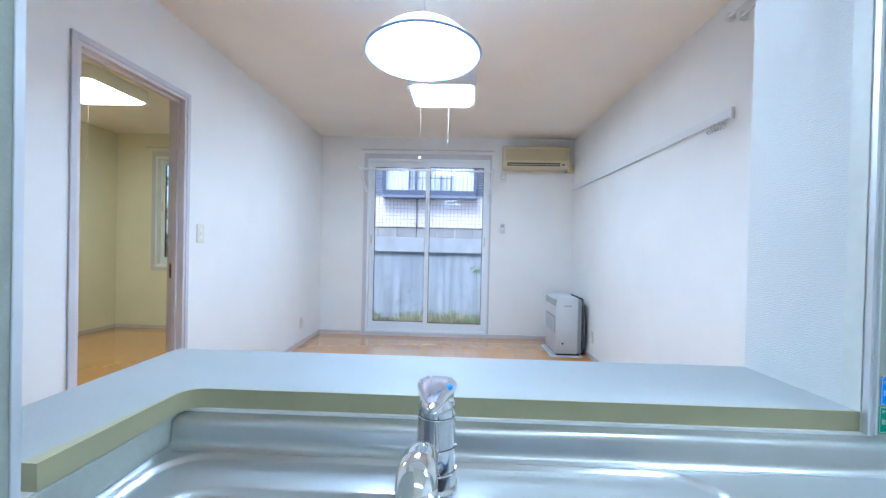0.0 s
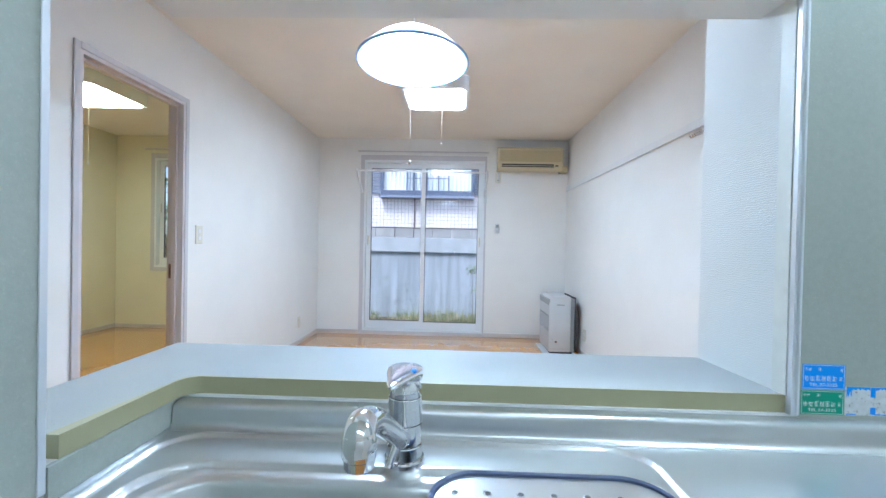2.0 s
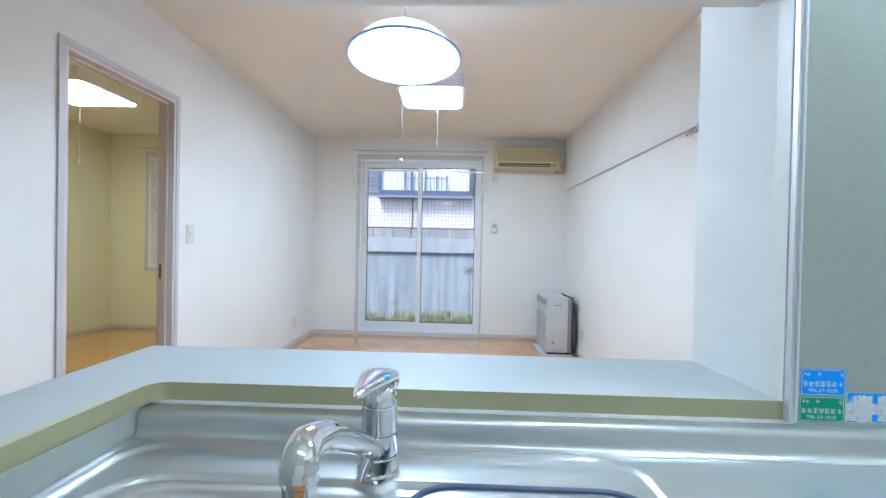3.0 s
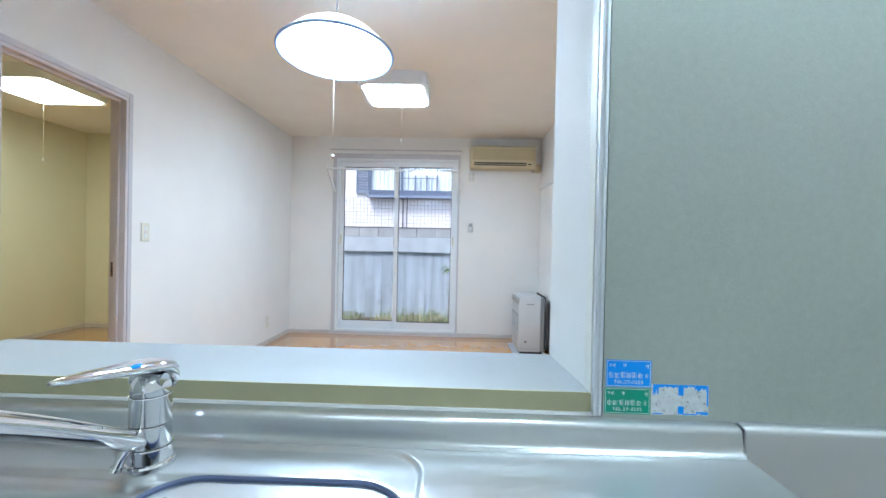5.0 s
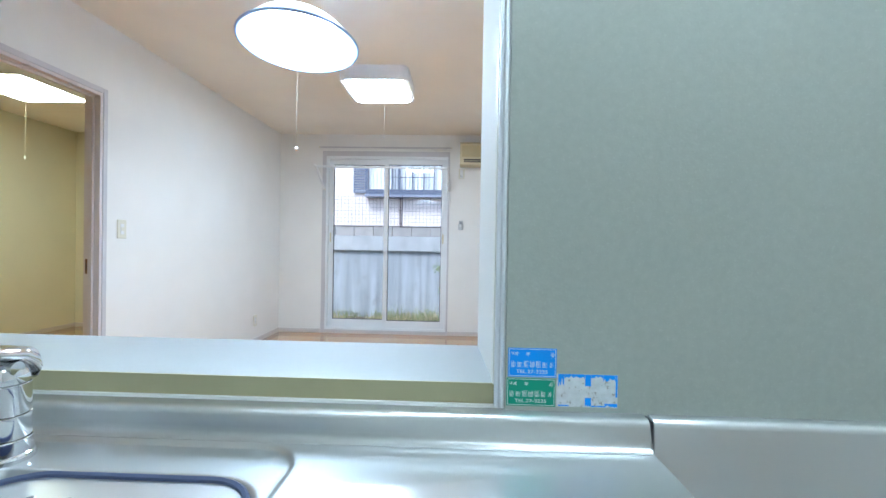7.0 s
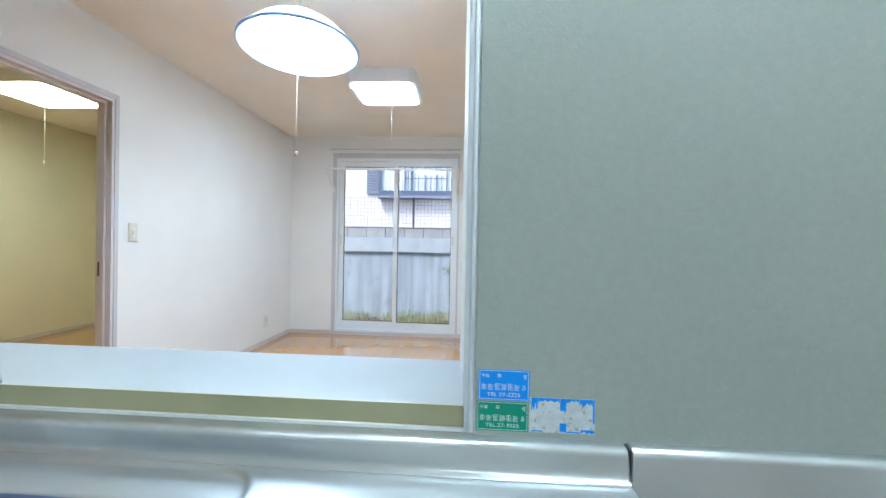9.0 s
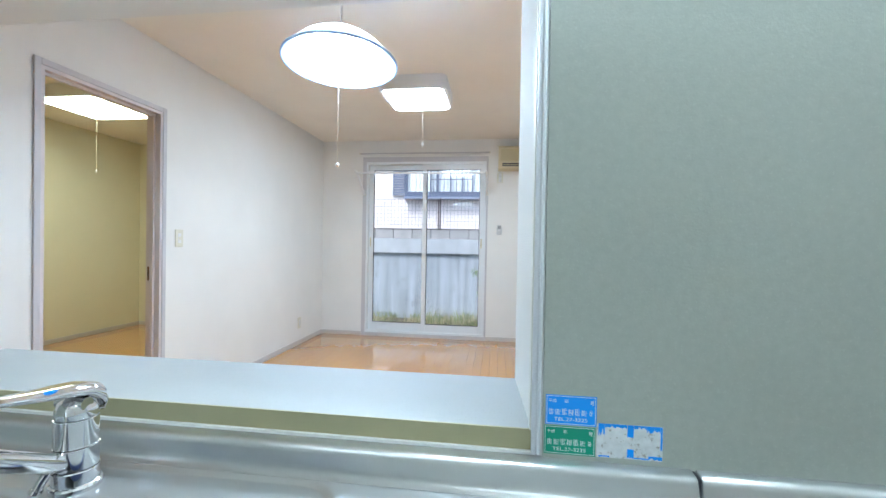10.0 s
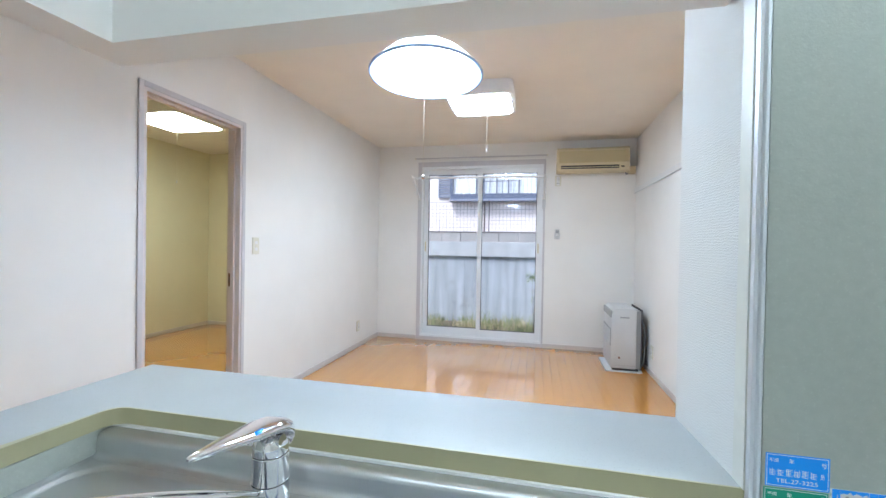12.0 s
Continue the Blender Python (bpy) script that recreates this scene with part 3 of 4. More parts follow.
part("louvre", B(x0 + 0.05, x1 - 0.11, yf_ - 0.006, yf_ + 0.012, 2.058, 2.0655, bevel=0.002), CREAM, ac)
part("display", B(x1 - 0.085, x1 - 0.052, yf_ - 0.003, yf_ + 0.002, 2.056, 2.070, bevel=0.001), BLACK, ac)
part("side_cover", B(x1 + 0.001, x1 + 0.086, YF - 0.085, YF - 0.0005, 2.000, 2.085, bevel=0.012, seg=2), CREAM, ac, "cream pipe cover")
part("pipe", T([(x1 - 0.02, YF - 0.055, 2.03), (x1 - 0.01, YF - 0.05, 1.995), (x1 + 0.02, YF - 0.05, 2.01)], 0.009, 8), GREYP, ac)


def plate_n(name, xc, zc, w, h, label, cat):
    t = thing(name, (xc, YF, zc - h / 2), label, cat)
    part("plate", B(xc - w / 2, xc + w / 2, YF - 0.009, YF - 0.0005, zc - h / 2, zc + h / 2, bevel=0.003), IVORY, t)
    return t


so = plate_n("wall_socket", 0.685, 1.940, 0.070, 0.118, "ivory wall socket with the air conditioner plug in it", "socket")
part("socket_face", B(0.668, 0.702, YF - 0.011, YF - 0.008, 1.888, 1.990, bevel=0.002), WHITE, so)
part("slot", B(0.676, 0.680, YF - 0.0116, YF - 0.0108, 1.905, 1.918), BLACK, so)
part("slot", B(0.690, 0.694, YF - 0.0116, YF - 0.0108, 1.905, 1.918), BLACK, so)
pg = thing("power_plug", (0.685, YF - 0.02, 1.945), "white plug and short lead of the air conditioner", "plug")
part("plug_body", B(0.672, 0.698, YF - 0.035, YF - 0.0112, 1.945, 1.975, bevel=0.005), WHITE, pg)
part("lead", T([(0.685, YF - 0.03, 1.97), (0.688, YF - 0.028, 2.0), (0.70, YF - 0.02, 2.018), (0.715, YF - 0.02, 2.03)], 0.004, 8), WHITE, pg)
rm = thing("remote_control", (0.685, YF, 1.27), "grey air conditioner remote in a wall holder", "remote control")
part("holder", B(0.655, 0.715, YF - 0.012, YF - 0.0005, 1.270, 1.345, bevel=0.004), LIGHTGREY, rm)
part("body", B(0.660, 0.710, YF - 0.026, YF - 0.0122, 1.276, 1.382, bevel=0.006, seg=2), LIGHTGREY, rm)
part("screen", B(0.667, 0.703, YF - 0.0275, YF - 0.0255, 1.338, 1.370, bevel=0.001), GREYP, rm)
part("button", B(0.676, 0.694, YF - 0.0280, YF - 0.0255, 1.310, 1.322, bevel=0.001), WHITE, rm)


def plate_side(name, x, s, yc, zc, label, cat, slots):
    """A wall plate on a side wall; s is the way it faces along x."""
    t = thing(name, (x, yc, zc - 0.06), label, cat)
    xs = sorted((x + s * 0.0005, x + s * 0.009))
    part("plate", B(xs[0], xs[1], yc - 0.035, yc + 0.035, zc - 0.060, zc + 0.060, bevel=0.003), IVORY, t)
    xs = sorted((x + s * 0.0085, x + s * 0.0115))
    part("face", B(xs[0], xs[1], yc - 0.014, yc + 0.014, zc - 0.034, zc + 0.034, bevel=0.001), WHITE, t)
    if slots:
        xs = sorted((x + s * 0.0113, x + s * 0.0122))
        for dz in (-0.018, 0.014):
            for dy in (-0.007, 0.004):
                part("slot", B(xs[0], xs[1], yc + dy, yc + dy + 0.003, zc + dz, zc + dz + 0.010), BLACK, t)
    else:
        xs = sorted((x + s * 0.0112, x + s * 0.014))
        part("rocker", B(xs[0], xs[1], yc - 0.011, yc + 0.011, zc - 0.012, zc + 0.012, bevel=0.001), IVORY, t)
    return t


plate_side("light_switch", XL, 1, 2.596, 1.152, "ivory rocker light switch beside the doorway", "switch", False)
plate_side("wall_socket", XL, 1, 4.350, 0.242, "ivory wall socket near the far corner", "socket", True)
plate_side("wall_socket", XR, -1, 4.150, 0.222, "ivory wall socket beside the heater", "socket", True)

# picture rail with hooks
pr = thing("wall_rail", (XR, 3.53, 1.785), "white wall rail with sliding hooks bunched at one end", "wall rail")
bm = box(bmesh.new(), XR - 0.014, XR - 0.0005, 2.135, YF - 0.0005, 1.790, 1.842, bevel=0.002)
part("rail", bm, WHITE, pr)
part("lip", B(XR - 0.020, XR - 0.014, 2.135, YF - 0.0005, 1.786, 1.792, bevel=0.001), LIGHTGREY, pr)
part("end_cap", B(XR - 0.018, XR - 0.0005, 2.118, 2.135, 1.780, 1.840, bevel=0.003), WHITE, pr)
for i in range(7):
    y = 2.150 + 0.022 * i
    part("hook", T([(XR - 0.016, y, 1.788), (XR - 0.016, y, 1.758), (XR - 0.022, y, 1.744), (XR - 0.034, y, 1.744), (XR - 0.040, y, 1.756)], 0.0042, 8), CHROME if i else WHITE, pr)

# clothes rods near the ceiling
for yy, zz, off in ((2.150, 2.296, 0.05), (2.060, 2.250, 0.10)):
    rd = thing("clothes_rod", (XR, yy, zz), "thin metal rod on a wall bracket near the ceiling", "rod", "clothes rods")
    part("rod", T([(XR - 0.03, yy, zz), (XR - 0.03, PD + 0.02, zz + 0.02)], 0.006, 10), ALU, rd)
    for y in (yy - 0.01, PD + 0.05):
        part("bracket", B(XR - 0.04, XR - 0.0005, y - 0.010, y + 0.010, zz - 0.018, zz + 0.018, bevel=0.003), WHITE, rd)
    part("rod_end", T([(XR - 0.03, yy + 0.012, zz), (XR - 0.03, yy - 0.004, zz)], 0.009, 10), WHITE, rd)

# ---- heater ----
ht = thing("oil_heater", (1.30, 4.44, 0), "light grey vented oil heater on a base plate by the wall", "heater")
part("base_plate", extrude(bmesh.new(), rounded(1.125, 1.455, 4.200, 4.680, 0.03), 0.0, 0.010), LIGHTGREY, ht)
part("foot", B(1.19, 1.42, 4.225, 4.655, 0.010, 0.030), BLACK, ht)
prof = [(1.172, 0.030), (1.172, 0.52), (1.182, 0.575), (1.205, 0.602), (1.395, 0.602), (1.395, 0.030)]
bm = bmesh.new()
a = [bm.verts.new((x, 4.215, z)) for x, z in prof]
b = [bm.verts.new((x, 4.665, z)) for x, z in prof]
bm.faces.new(a)
bm.faces.new(b[::-1])
for i in range(len(prof)):
    j = (i + 1) % len(prof)
    bm.faces.new((a[i], b[i], b[j], a[j]))
bmesh.ops.bevel(bm, geom=[e for e in bm.edges], offset=0.006, segments=2, affect="EDGES", profile=0.5)
part("body", bm, LIGHTGREY, ht)
part("control_strip", B(1.164, 1.186, 4.222, 4.658, 0.510, 0.575, bevel=0.006), GREYP, ht, "darker grey control strip along the top edge")
gr = part("grille", B(1.166, 1.174, 4.235, 4.645, 0.240, 0.405, bevel=0.002), GREYP, ht, "grey warm air grille")
BASES[gr] = Vector()
for i in range(7):
    z = 0.252 + 0.021 * i
    o = part("slat", B(1.160, 1.169, 4.245, 4.635, z, z + 0.009, bevel=0.001), LIGHTGREY, gr)
    o.matrix_parent_inverse = Matrix()
part("side_handle", B(1.25, 1.33, 4.2128, 4.216, 0.512, 0.524, bevel=0.001), GREYP, ht, "recessed side grip")
part("side_seam", B(1.181, 1.387, 4.2137, 4.216, 0.060, 0.0625), GREYP, ht)
part("knob", T([(1.245, 4.2155, 0.135), (1.245, 4.209, 0.135)], 0.011, 12), BROWN, ht, "small brown drain knob")
for z in (0.112, 0.158):
    part("screw", T([(1.210, 4.2155, z), (1.210, 4.2125, z)], 0.004, 8), GREYP, ht)
part("back_box", B(1.396, 1.440, 4.235, 4.645, 0.03, 0.580, bevel=0.004), GREYP, ht, "dark rear fan cover")
part("back_edge", B(1.441, 1.447, 4.222, 4.660, 0.05, 0.598, bevel=0.003), BLACK, ht, "black rear guard")
part("hose", T([(1.455, 4.32, 0.50), (1.482, 4.30, 0.42), (1.486, 4.29, 0.25), (1.478, 4.30, 0.08), (1.46, 4.33, 0.012)], 0.009, 10), GREYP, ht, "grey fuel hose")

# ---- kitchen ----
def sd(x, y, x0, x1, y0, y1, r):
    """Distance to a rounded rectangle, negative inside."""
    qx = np.abs(x - (x0 + x1) / 2) - (x1 - x0) / 2 + r
    qy = np.abs(y - (y0 + y1) / 2) - (y1 - y0) / 2 + r
    return np.hypot(np.maximum(qx, 0), np.maximum(qy, 0)) + np.minimum(np.maximum(qx, qy), 0) - r


def dip(d, width):
    t = np.clip(-d / width, 0, 1)
    return t * t * (3 - 2 * t)


WX0, WX1, WY0, WY1 = -0.2392, 0.893, 0.10, 0.566
nx, ny = 322, 140
gx, gy = np.meshgrid(np.linspace(WX0, WX1, nx), np.linspace(WY0, WY1, ny), indexing="ij")
gz = WZ - 0.0050 * dip(sd(gx, gy, -0.224, 0.467, 0.06, 0.553, 0.060), 0.005)
gz -= 0.0075 * dip(sd(gx, gy, -0.196, 0.460, 0.11, 0.487, 0.075), 0.006)
gz -= 0.0030 * dip(sd(gx, gy, -0.176, 0.456, 0.12, 0.468, 0.075), 0.006)
gz -= 0.175 * dip(sd(gx, gy, -0.168, 0.452, 0.125, 0.461, 0.075), 0.045)
gz += 0.0022 * dip(-sd(gx, gy, WX0 + 0.009, WX1 + 0.1, -1, 0.8, 0.002), 0.006)
pad = dip(np.hypot(gx - 0.126, gy - 0.505) - 0.036, 0.008)
gz = gz * (1 - pad) + (WZ - 0.0050) * pad
me = bpy.data.meshes.new("sink_top")
ids = np.arange(nx * ny).reshape(nx, ny)
quads = np.stack([ids[:-1, :-1], ids[1:, :-1], ids[1:, 1:], ids[:-1, 1:]], -1).reshape(-1, 4)
me.from_pydata(np.stack([gx, gy, gz], -1).reshape(-1, 3).tolist(), [], quads.tolist())
me.polygons.foreach_set("use_smooth", [True] * len(me.polygons))
me.materials.append(STEEL)
wt = thing("worktop", (0.33, 0.33, 0.80), "brushed stainless steel sink worktop with a pressed bowl", "worktop")
ob = new("sink_top", me)
ob.parent, ob.matrix_parent_inverse = wt, Matrix.Translation(-BASES[wt])
splash = [(0.5540, WZ + 0.0006), (0.5595, WZ + 0.0018), (0.5630, WZ + 0.0045), (0.5648, WZ + 0.0085), (0.5655, WZ + 0.014), (0.5662, 0.8600), (0.5672, 0.8638), (0.5692, 0.8668), (0.5725, 0.8687), (0.5770, 0.8695), (0.592, 0.8695), (0.592, 0.79), (0.568, 0.79)]
bm = along_x(bmesh.new(), splash, WX0 + 0.001, WX1)
bmesh.ops.bevel(bm, geom=[e for e in bm.edges if all(abs(v.co.x - WX1) < 1e-5 for v in e.verts)], offset=0.003, segments=2, affect="EDGES", profile=0.5)
part("splashback", bm, STEEL, wt, "low rounded steel upstand", 60)
part("right_edge", B(WX1 - 0.0015, WX1 + 0.0005, WY0, 0.566, 0.78, WZ - 0.0005), STEEL, wt)
part("front_edge", B(WX0, WX1, WY0 - 0.002, WY0, 0.78, WZ - 0.0005), STEEL, wt)
struct("trim_caulk", B(IX, PX, 0.5925, 0.604, 0.852, LB - 0.0003), WHITE, "pale caulk under the serving ledge")
back = thing("stove_backsplash", (1.2, 0.58, 0.60), "stainless steel panel behind the empty stove space", "backsplash")
prof = [(0.5680, 0.60), (0.5680, 0.860), (0.5690, 0.8638), (0.5710, 0.8668), (0.5742, 0.8687), (0.5785, 0.8695), (0.5875, 0.8695), (0.5875, 0.60)]
bm = along_x(bmesh.new(), prof, WX1 + 0.004, XR - 0.0005)
bmesh.ops.bevel(bm, geom=[e for e in bm.edges if all(abs(v.co.x - WX1 - 0.004) < 1e-5 for v in e.verts)], offset=0.002, segments=2, affect="EDGES", profile=0.5)
part("panel", bm, STEEL, back, "", 60)
# black filler that darkens the open seam as shade would
part("seam_shade", B(WX1 + 0.0008, WX1 + 0.0034, 0.5695, 0.5875, 0.79, 0.8675), BLACK, back)
cab = thing("sink_cabinet", (0.33, 0.33, 0), "plain pale sink base cabinet under the worktop", "cabinet")
part("body", B(WX0, -0.20, 0.12, 0.56, 0.0, 0.779), LIGHTGREY, cab)
part("side", B(0.86, WX1 - 0.002, 0.12, 0.56, 0.0, 0.779), LIGHTGREY, cab)
part("floor_panel", B(-0.20, 0.86, 0.12, 0.56, 0.0, 0.08), LIGHTGREY, cab)
for a, b in ((WX0, 0.322), (0.326, WX1 - 0.002)):
    d = part("door", B(a, b, 0.102, 0.1195, 0.08, 0.778, bevel=0.002), LIGHTGREY, cab)
    part("handle", B((a + b) / 2 - 0.06, (a + b) / 2 + 0.06, 0.094, 0.102, 0.73, 0.745, bevel=0.003), ALU, d)
st = thing("stove_cabinet", (1.2, 0.33, 0), "plain pale low cabinet of the empty stove space", "cabinet")
part("body", B(WX1 + 0.002, XR - 0.001, 0.12, 0.565, 0.0, 0.600), LIGHTGREY, st)
part("door", B(WX1 + 0.002, XR - 0.001, 0.102, 0.1195, 0.08, 0.598, bevel=0.002), LIGHTGREY, st)

# perforated drain plate over the bowl
dp = thing("drain_plate", (0.31, 0.32, 0.823), "perforated stainless drain plate with a navy rubber rim on the sink", "drain plate")
out = rounded(0.166, 0.452, 0.150, 0.474, 0.058, 8)
part("plate", extrude(bmesh.new(), out, 0.8215, 0.8295), STEEL, dp)
bm = bmesh.new()
k = len(out)
rings = []
for i, (x, y) in enumerate(out):
    (xa, ya), (xb, yb) = out[i - 1], out[(i + 1) % k]
    tx, ty = xb - xa, yb - ya
    q = math.hypot(tx, ty)
    nxx, nyy = ty / q, -tx / q
    rings.append([bm.verts.new((x + nxx * u, y + nyy * u, z)) for u, z in ((-0.0045, 0.8292), (-0.004, 0.8325), (-0.001, 0.8345), (0.002, 0.8325), (0.003, 0.827), (0.002, 0.8215))])
for i in range(k):
    a, b = rings[i], rings[(i + 1) % k]
    for j in range(5):
        bm.faces.new((a[j], b[j], b[j + 1], a[j + 1]))
part("rim", bm, NAVY, dp, "navy rubber rim")
for r in range(6):
    for c in range(7 if r % 2 == 0 else 6):
        hx, hy = 0.195 + 0.0385 * c + (0.019 if r % 2 else 0), 0.433 - 0.042 * r
        # no real hole: a black disc on the plate paints the shade below
        h = part("hole", L([(0.0034, 0.8300), (0.0034, 0.8297), (0.001, 0.8297)], hx, hy, 12), BLACK, dp)
        part("hole_rim", lathe(bmesh.new(), [(0.0034, 0.8296), (0.0040, 0.8303), (0.0055, 0.8296)], hx, hy, 14), STEEL, dp)

# mixer tap
tx, ty = 0.126, 0.505
tp = thing("mixer_tap", (tx, ty, 0.827), "chrome single-lever mixer tap with a swivel spout", "tap")
part("base_flange", L([(0.0275, 0.8272), (0.0275, 0.832), (0.0262, 0.8345), (0.0245, 0.8355)], tx, ty), CHROME, tp, "", 20)
part("base_ring", L([(0.0243, 0.8355), (0.0243, 0.851), (0.0236, 0.8525)], tx, ty), CHROME, tp, "", 20)
part("collar", L([(0.0229, 0.8532), (0.0232, 0.8545), (0.0232, 0.8785), (0.0229, 0.880)], tx, ty), CHROME, tp, "", 20)
part("body", L([(0.0224, 0.8808), (0.0229, 0.882), (0.0226, 0.9145), (0.0222, 0.9155)], tx, ty), CHROME, tp, "", 20)
part("neck", L([(0.0216, 0.9162), (0.0219, 0.9172), (0.0216, 0.9270), (0.0185, 0.936), (0.012, 0.940)], tx, ty), CHROME, tp, "", 50)
bm = bmesh.new()
secs = []
for y, zc, hw, hh in ((0.5300, 0.9180, 0.0140, 0.004), (0.5296, 0.9320, 0.0195, 0.0135), (0.5235, 0.9410, 0.0228, 0.0130), (0.5090, 0.9485, 0.0242, 0.0100), (0.4890, 0.9530, 0.0236, 0.0082), (0.4580, 0.9575, 0.0195, 0.0066), (0.4230, 0.9635, 0.0132, 0.0052), (0.3950, 0.9675, 0.0078, 0.0040), (0.3805, 0.9697, 0.0045, 0.0030), (0.3765, 0.9700, 0.0020, 0.0014)):
    ring = []
    for i in range(24):
        a = 2 * math.pi * i / 24
        c, s = math.cos(a), math.sin(a)
        ring.append(bm.verts.new((tx + hw * math.copysign(abs(c) ** 0.8, c), y, zc + hh * math.copysign(abs(s) ** 0.9, s))))
    secs.append(ring)
for a, b in zip(secs, secs[1:]):
    for i in range(24):
        bm.faces.new((a[i], a[(i + 1) % 24], b[(i + 1) % 24], b[i]))
bm.faces.new(secs[0])
bm.faces.new(secs[-1])
part("lever", bm, CHROME, tp, "tapered chrome lever", 60)
part("pivot", T([(tx - 0.0195, ty - 0.004, 0.934), (tx + 0.0198, ty - 0.004, 0.934)], 0.008, 20), CHROME, tp)
bm = bmesh.new()
bmesh.ops.create_uvsphere(bm, u_segments=12, v_segments=6, radius=1, matrix=Matrix.Translation((tx + 0.0150, 0.462, 0.9622)) @ Matrix.Diagonal((0.004, 0.008, 0.0022, 1)))
part("temperature_mark", bm, BLUE, tp, "small blue mark on the lever")
path = [(0.126, 0.505, 0.8640), (0.1255, 0.482, 0.8665), (0.1245, 0.448, 0.886), (0.1235, 0.406, 0.911), (0.1235, 0.362, 0.936), (0.1245, 0.312, 0.9625), (0.1255, 0.276, 0.9800)]
path += [(0.1275 - 0.0012 * math.cos(radians(a / 2)), 0.2400 + 0.0130 * math.cos(radians(a)), 0.9785 + 0.0130 * math.sin(radians(a))) for a in range(66, 181, 19)]
# Catmull-Rom refinement of the spout's line
fine = []
P = [Vector(p) for p in path]
for i in range(len(P) - 1):
    a, b, c, d = P[max(i - 1, 0)], P[i], P[i + 1], P[min(i + 2, len(P) - 1)]
    for s in range(4):
        t = s / 4
        fine.append(0.5 * ((2 * b) + (c - a) * t + (2 * a - 5 * b + 4 * c - d) * t * t + (3 * b - a - 3 * c + d) * t ** 3))
fine.append(P[-1])
sp = part("spout", T(fine, [0.0117 - 0.0005 * min(1, i / 24) for i in range(len(fine))], 24), CHROME, tp, "long chrome swivel spout", 60)
part("nozzle", L([(0.0085, 0.9920), (0.0102, 0.9908), (0.0112, 0.9885), (0.0115, 0.9860), (0.0115, 0.9825), (0.0111, 0.9819), (0.0115, 0.9813), (0.0114, 0.9765), (0.0110, 0.9759), (0.0105, 0.9754), (0.0102, 0.9695), (0.0096, 0.9686)], 0.1280, 0.2285, 48), CHROME, sp, "stepped chrome nozzle", 30)
part("stub", T([(tx - 0.008, ty - 0.026, 0.858), (tx - 0.012, ty - 0.031, 0.848), (tx - 0.014, ty - 0.034, 0.8395)], [0.0058, 0.0052, 0.0052], 12), CHROME, tp, "small chrome drain plug")
part("stub_cap", T([(tx - 0.014, ty - 0.034, 0.8395), (tx - 0.015, ty - 0.0355, 0.8358)], [0.0066, 0.0066], 12), CHROME, tp)


# ---- stickers ----
def writing(body, x0, x1, z0, z1, y, m, parent):
    """Flat lettering in the plane y, fitted to a box."""
    cu = bpy.data.curves.new("lettering", "FONT")
    cu.body = body
    tmp = new("lettering", cu)
    bpy.context.view_layer.update()
    me = bpy.data.meshes.new_from_object(tmp.evaluated_get(bpy.context.evaluated_depsgraph_get()))
    bpy.data.objects.remove(tmp)
    co = np.zeros(len(me.vertices) * 3)
    me.vertices.foreach_get("co", co)
    co = co.reshape(-1, 3)
    lo, hi = co.min(0), co.max(0)
    new_co = np.empty_like(co)
    new_co[:, 0] = x0 + (co[:, 0] - lo[0]) / (hi[0] - lo[0]) * (x1 - x0)
    new_co[:, 1] = y
    new_co[:, 2] = z0 + (co[:, 1] - lo[1]) / (hi[1] - lo[1]) * (z1 - z0)
    me.vertices.foreach_set("co", new_co.ravel())
    me.materials.clear()
    me.materials.append(m)
    ob = new("lettering", me)
    ob.parent, ob.matrix_parent_inverse = parent, Matrix.Translation(-BASES[parent])
    return ob


def glyph_bars(x, z, w, h, y, seed):
    """A stand-in for a maker's character: a few strokes in a square."""
    rnd = random.Random(seed)
    bm = bmesh.new()
    s = w * 0.062
    for i in range(rnd.choice((4, 5))):
        zz = z + h * (0.04 + 0.21 * i)
        if zz + s < z + h:
            box(bm, x + w * rnd.uniform(0, 0.2), x + w * rnd.uniform(0.8, 1), y - 0.00008, y, zz, zz + s)
    for i in range(rnd.choice((2, 3))):
        xx = x + w * (0.15 + 0.3 * i + rnd.uniform(-0.05, 0.05))
        box(bm, xx, xx + s, y - 0.00012, y - 0.00004, z + h * rnd.uniform(0, 0.2), z + h * rnd.uniform(0.8, 1))
    return bm


